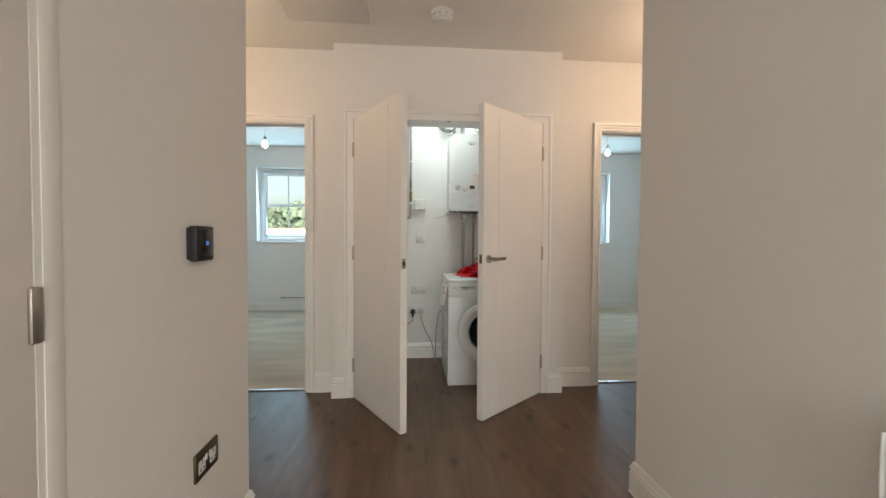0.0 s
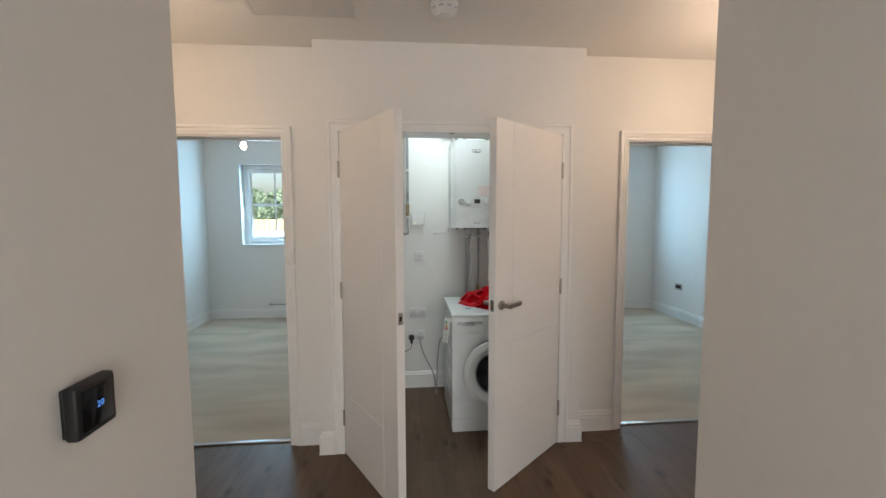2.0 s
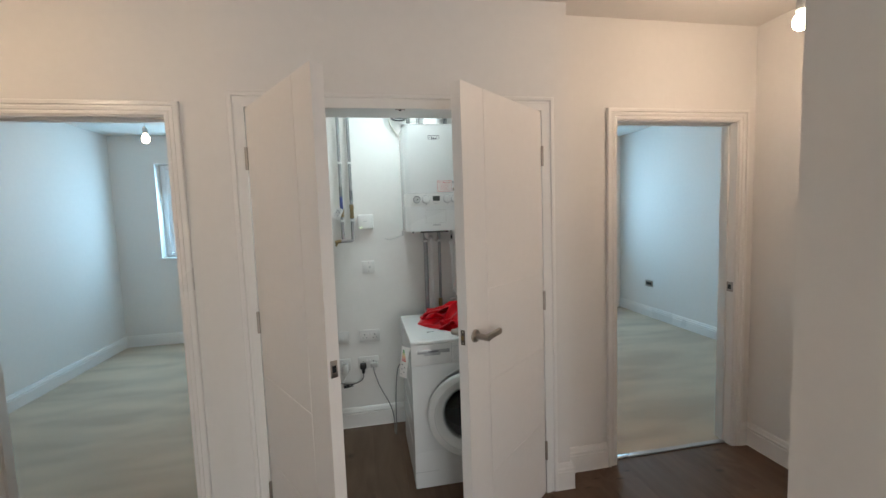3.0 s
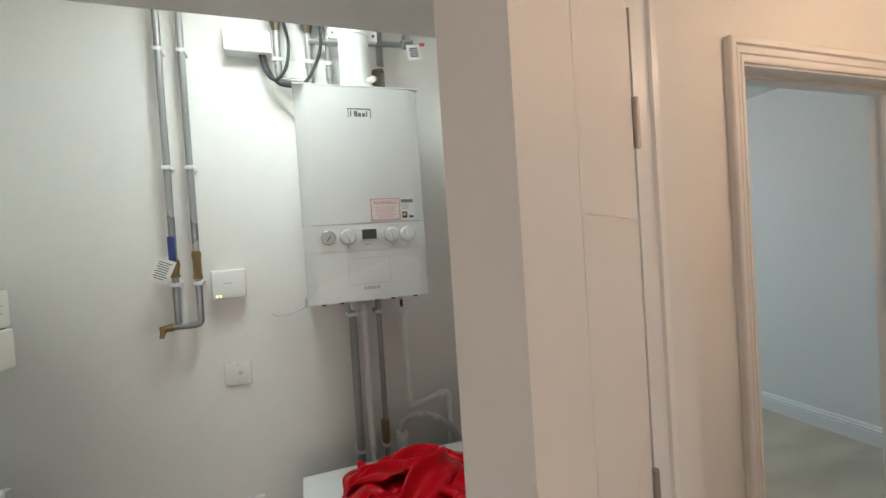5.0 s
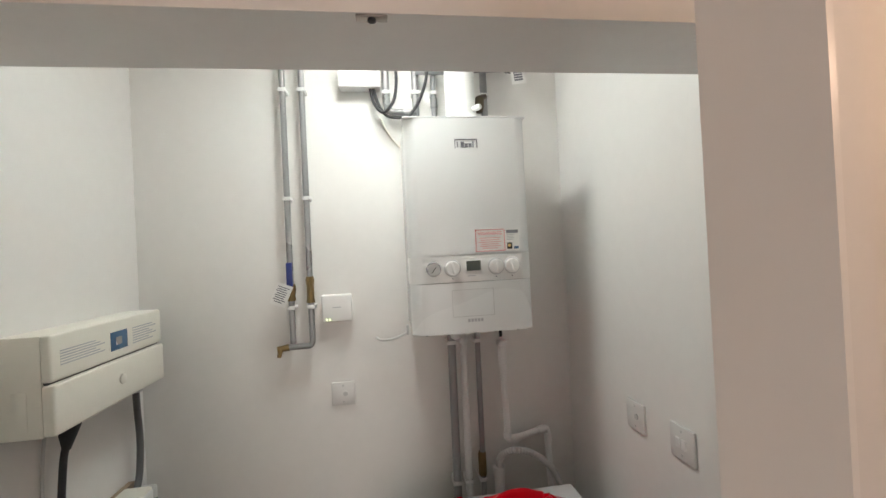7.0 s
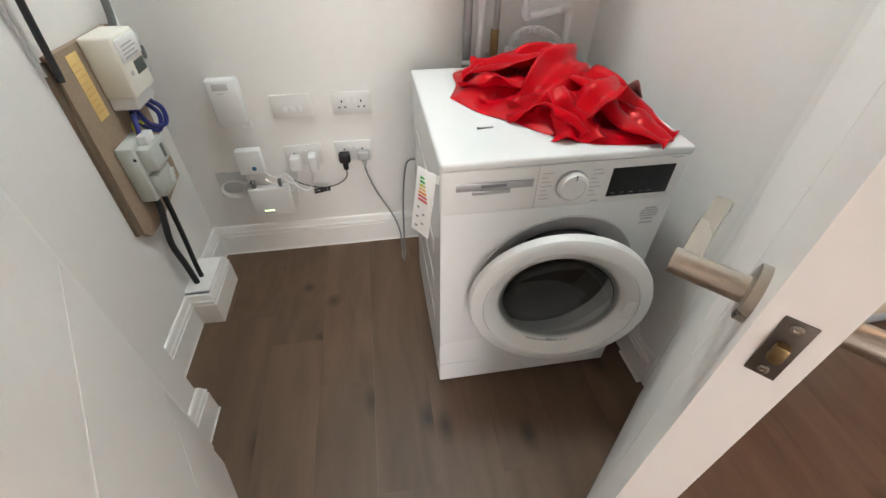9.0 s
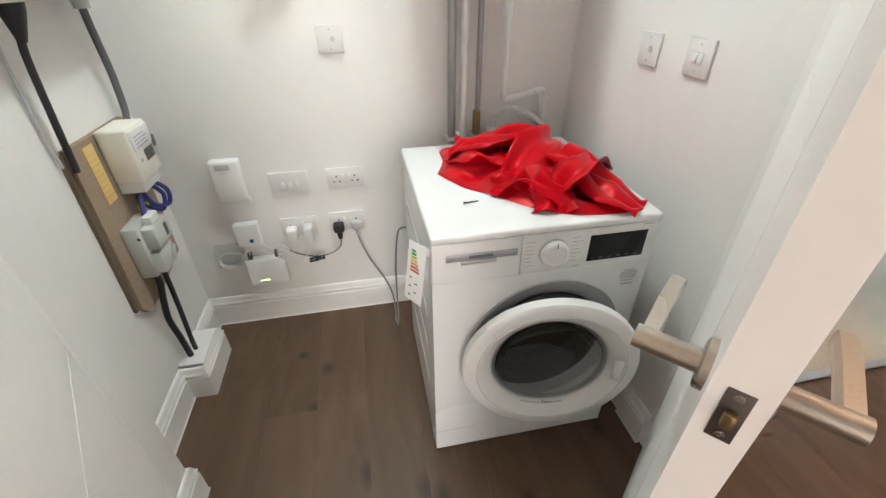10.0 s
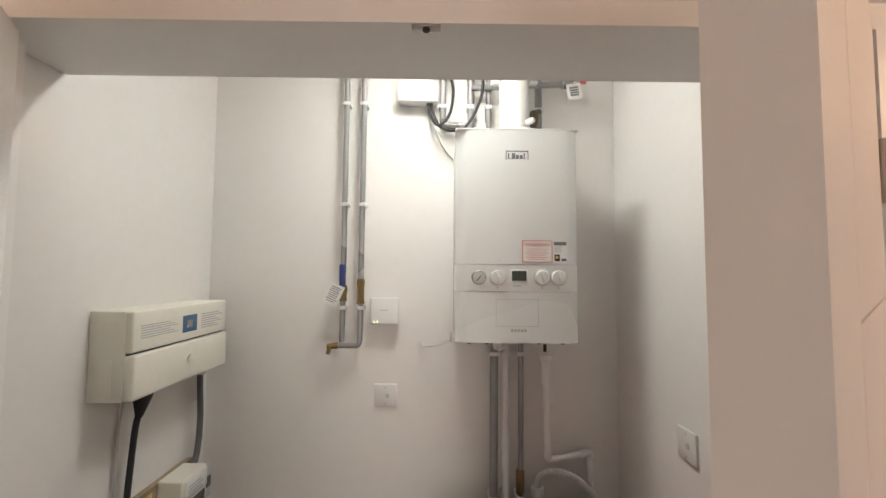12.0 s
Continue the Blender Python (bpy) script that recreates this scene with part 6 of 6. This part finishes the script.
part("cable", tube(curve([(0.832, 0.84, 0.0045), (0.838, 0.90, 0.016), (0.842, 0.95, 0.10), (0.848, 0.955, 0.25), (0.862, 0.94, 0.40), (0.878, 0.90, 0.47), (0.92, 0.85, 0.50)]), 0.0038, 8), "greycable", lead)

screw = thing("loose_screw", (1.03, 0.345, WZ1), "small dark loose screw lying on the white machine top", "screw")
part("shank", tube([(1.010, 0.340, WZ1 + 0.0035), (1.048, 0.346, WZ1 + 0.0025)], [0.0022, 0.0012], 8), "darkgrey", screw)
part("head", tube([(1.008, 0.3397, WZ1 + 0.0040), (1.0115, 0.3402, WZ1 + 0.0038)], [0.0042, 0.002], 10), "darkgrey", screw)

# ---- crumpled red satin ----
rib = thing("satin_ribbon_heap", (1.25, 0.50, WZ1), "heap of crumpled red satin ribbon on top of the washing machine", "satin ribbon")
edge = [(0.975, 0.545), (1.03, 0.44), (1.10, 0.37), (1.17, 0.285), (1.27, 0.222), (1.43, 0.208), (1.455, 0.26), (1.46, 0.42), (1.475, 0.62), (1.40, 0.74), (1.25, 0.75), (1.16, 0.70), (1.08, 0.77), (1.02, 0.74), (1.01, 0.64)]


# angle, width and depth of the folds of each layer
FOLDS = {2: ((0.5, 0.076, 0.24), (2.1, 0.115, 0.20), (1.2, 0.052, 0.13), (2.8, 0.030, 0.03)), 5: ((2.6, 0.070, 0.26), (0.9, 0.095, 0.20), (1.7, 0.048, 0.14), (0.2, 0.030, 0.03))}


def heap(seed, edge_pts, centre, height, freq, na=150, nr=70, sharp=1.0, lift=0.0):
    """A creased sheet lying in a heap: ridged noise on a dome whose rim follows edge_pts."""
    bm = bmesh.new()
    c = Vector(centre)
    rim = curve([(x, y, 0) for x, y in edge_pts + edge_pts[:1]], 10)[:-1]
    off = Vector((seed * 3.1, seed * 1.7, 0))
    rows = []
    for j in range(nr + 1):
        u = j / nr
        row = []
        for i in range(na):
            f = i / na * len(rim)
            p = rim[int(f) % len(rim)].lerp(rim[(int(f) + 1) % len(rim)], f % 1)
            q = Vector((c.x, c.y, 0)).lerp(p, u)
            w = Vector((q.x, q.y, 0))
            warp = noise.noise_vector(w * 5.0 + off) * 0.35
            folds = []
            for k, (ang, per, amp) in enumerate(FOLDS[seed]):
                t = (w.x * math.cos(ang) + w.y * math.sin(ang)) / per + warp[k % 3] + 0.37 * k
                c_ = math.cos(math.pi * t)
                folds.append(amp * c_ * (1.35 - 0.35 * c_ * c_))
            dome = 1 - u ** 3.2
            z = height * dome * (0.62 + sum(folds)) + 0.003 * (1 - u) * noise.noise(w * 14 + off)
            z = max(z, 0.0015 + 0.006 * max(folds[0], 0) * min(1, (1 - u) * 6))
            side = noise.noise_vector(w * 9 + Vector((5, 5, 5))) * 0.016 * (1 - u ** 6)
            row.append(bm.verts.new((q.x + side.x, q.y + side.y, WZ1 + lift + z)))
        rows.append(row)
    for a, b in zip(rows, rows[1:]):
        for i in range(na):
            k = (i + 1) % na
            bm.faces.new((a[i], b[i], b[k], a[k]))
    return bm


def band(pts, width, twist, seed, n=80):
    """A strip of ribbon that runs along pts, folded and twisted."""
    line = curve(pts, max(2, n // (len(pts) - 1)))
    bm, prev = bmesh.new(), None
    for i, p in enumerate(line):
        u = i / (len(line) - 1)
        d = (line[min(i + 1, len(line) - 1)] - line[max(i - 1, 0)]).normalized()
        s = d.cross(Vector((0, 0, 1)))
        s = (s if s.length > 0.1 else d.orthogonal()).normalized()
        s = Matrix.Rotation(radians(twist[0] + (twist[1] - twist[0]) * u), 3, d) @ s
        up_ = s.cross(d)
        row = []
        for k in range(17):
            v = k / 16 - 0.5
            fold = 0.010 * math.cos(math.pi * (v * 3.1 + seed + 0.5 * math.sin(5 * u + seed) + 1.1 * u)) + 0.008 * noise.noise(Vector((v * 2, u * 5, seed)))
            q = p + s * (v * width * (1 - 0.35 * abs(math.sin(u * 5 + seed)))) + up_ * fold
            q.z = max(q.z, WZ1 + 0.002)
            row.append(bm.verts.new(q))
        if prev:
            for a, b in zip(range(16), range(1, 17)):
                bm.faces.new((prev[a], prev[b], row[b], row[a]))
        prev = row
    return bm


def cloth_part(name, bm, thick=0.0006):
    ob = part(name, bm, "satin", rib, smooth=True)
    ob.data.set_sharp_from_angle(angle=radians(62))
    md = ob.modifiers.new("thickness", "SOLIDIFY")
    md.thickness, md.offset = thick, 1
    return ob


Z = WZ1
cloth_part("lower_fold", heap(2, edge, (1.26, 0.46), 0.078, 7.5, 220, 110))
cloth_part("upper_fold", heap(5, [(1.08, 0.50), (1.14, 0.38), (1.26, 0.33), (1.37, 0.38), (1.42, 0.50), (1.36, 0.64), (1.22, 0.66), (1.12, 0.62)], (1.27, 0.47), 0.052, 9.5, 180, 90, lift=0.024))
for name_, pts, w_, tw, sd in (
    ("ribbon_loop", [(1.14, 0.36, Z + 0.03), (1.18, 0.38, Z + 0.075), (1.26, 0.44, Z + 0.108), (1.32, 0.50, Z + 0.100), (1.36, 0.57, Z + 0.05)], 0.15, (12, 46), 1.0),
    ("ribbon_loop", [(1.24, 0.30, Z + 0.035), (1.29, 0.33, Z + 0.088), (1.36, 0.38, Z + 0.088), (1.42, 0.46, Z + 0.045), (1.46, 0.54, Z + 0.015)], 0.15, (-22, 26), 2.2),
    ("ribbon_loop", [(1.30, 0.56, Z + 0.095), (1.22, 0.58, Z + 0.105), (1.14, 0.59, Z + 0.062), (1.07, 0.60, Z + 0.025)], 0.13, (0, -36), 3.1),
    ("ribbon_tail", [(1.30, 0.42, Z + 0.10), (1.335, 0.36, Z + 0.075), (1.375, 0.29, Z + 0.035), (1.42, 0.235, Z + 0.010), (1.44, 0.212, Z + 0.006)], 0.17, (5, -4), 0.4),
    ("ribbon_tail", [(1.16, 0.46, Z + 0.055), (1.11, 0.50, Z + 0.050), (1.065, 0.55, Z + 0.030), (1.05, 0.60, Z + 0.006)], 0.11, (24, 20), 5.0),
    ("ribbon_tail", [(1.22, 0.36, Z + 0.08), (1.23, 0.29, Z + 0.035), (1.22, 0.235, Z + 0.008)], 0.15, (-18, 6), 4.0),
    ("ribbon_tail", [(1.10, 0.40, Z + 0.02), (1.16, 0.36, Z + 0.055), (1.21, 0.31, Z + 0.050), (1.24, 0.25, Z + 0.012)], 0.09, (40, -20), 2.7),
    ("ribbon_tail", [(1.04, 0.66, Z + 0.03), (1.08, 0.62, Z + 0.06), (1.16, 0.56, Z + 0.085), (1.24, 0.50, Z + 0.11)], 0.13, (30, -10), 6.0),
):
    cloth_part(name_, band(pts, w_, tw, sd))

# ---- floor planks ----
random.seed(11)
PW, PLN = 0.184, 1.22
gap = 0.0002
bmp = box((gap, gap, -0.0098), (PW - gap, PLN - gap, 0.0))
plank_mesh = bpy.data.meshes.new("plank")
bmp.to_mesh(plank_mesh)
bmp.free()
plank_mesh.materials.append(M["plank"])


def plank(x, y0, y1):
    if y1 - y0 < 0.03:
        return
    ob = new("plank", plank_mesh)
    ob.location, ob.scale, ob.parent = (x, y0, 0), (1, (y1 - y0) / PLN, 1), floor
    tagged(ob, kind="structure")


areas = []
nx = int((4.2 - LX) / PW) + 1
for i in range(nx):
    x = -1.172 + i * PW
    mid = x + PW / 2
    y_low = PLY - 0.02 if mid < PL or mid > PR + 0.1 else -4.9
    if mid > PR + 0.1:
        y_low = PRY - 0.02
    if mid > RX + 0.08:
        continue
    y_high = 1.005 if 0.0 < mid < 1.70 else 0.178
    y = y_low - random.uniform(0, PLN) * 0.999
    while y < y_high:
        plank(x, max(y, y_low), min(y + PLN, y_high))
        y += PLN
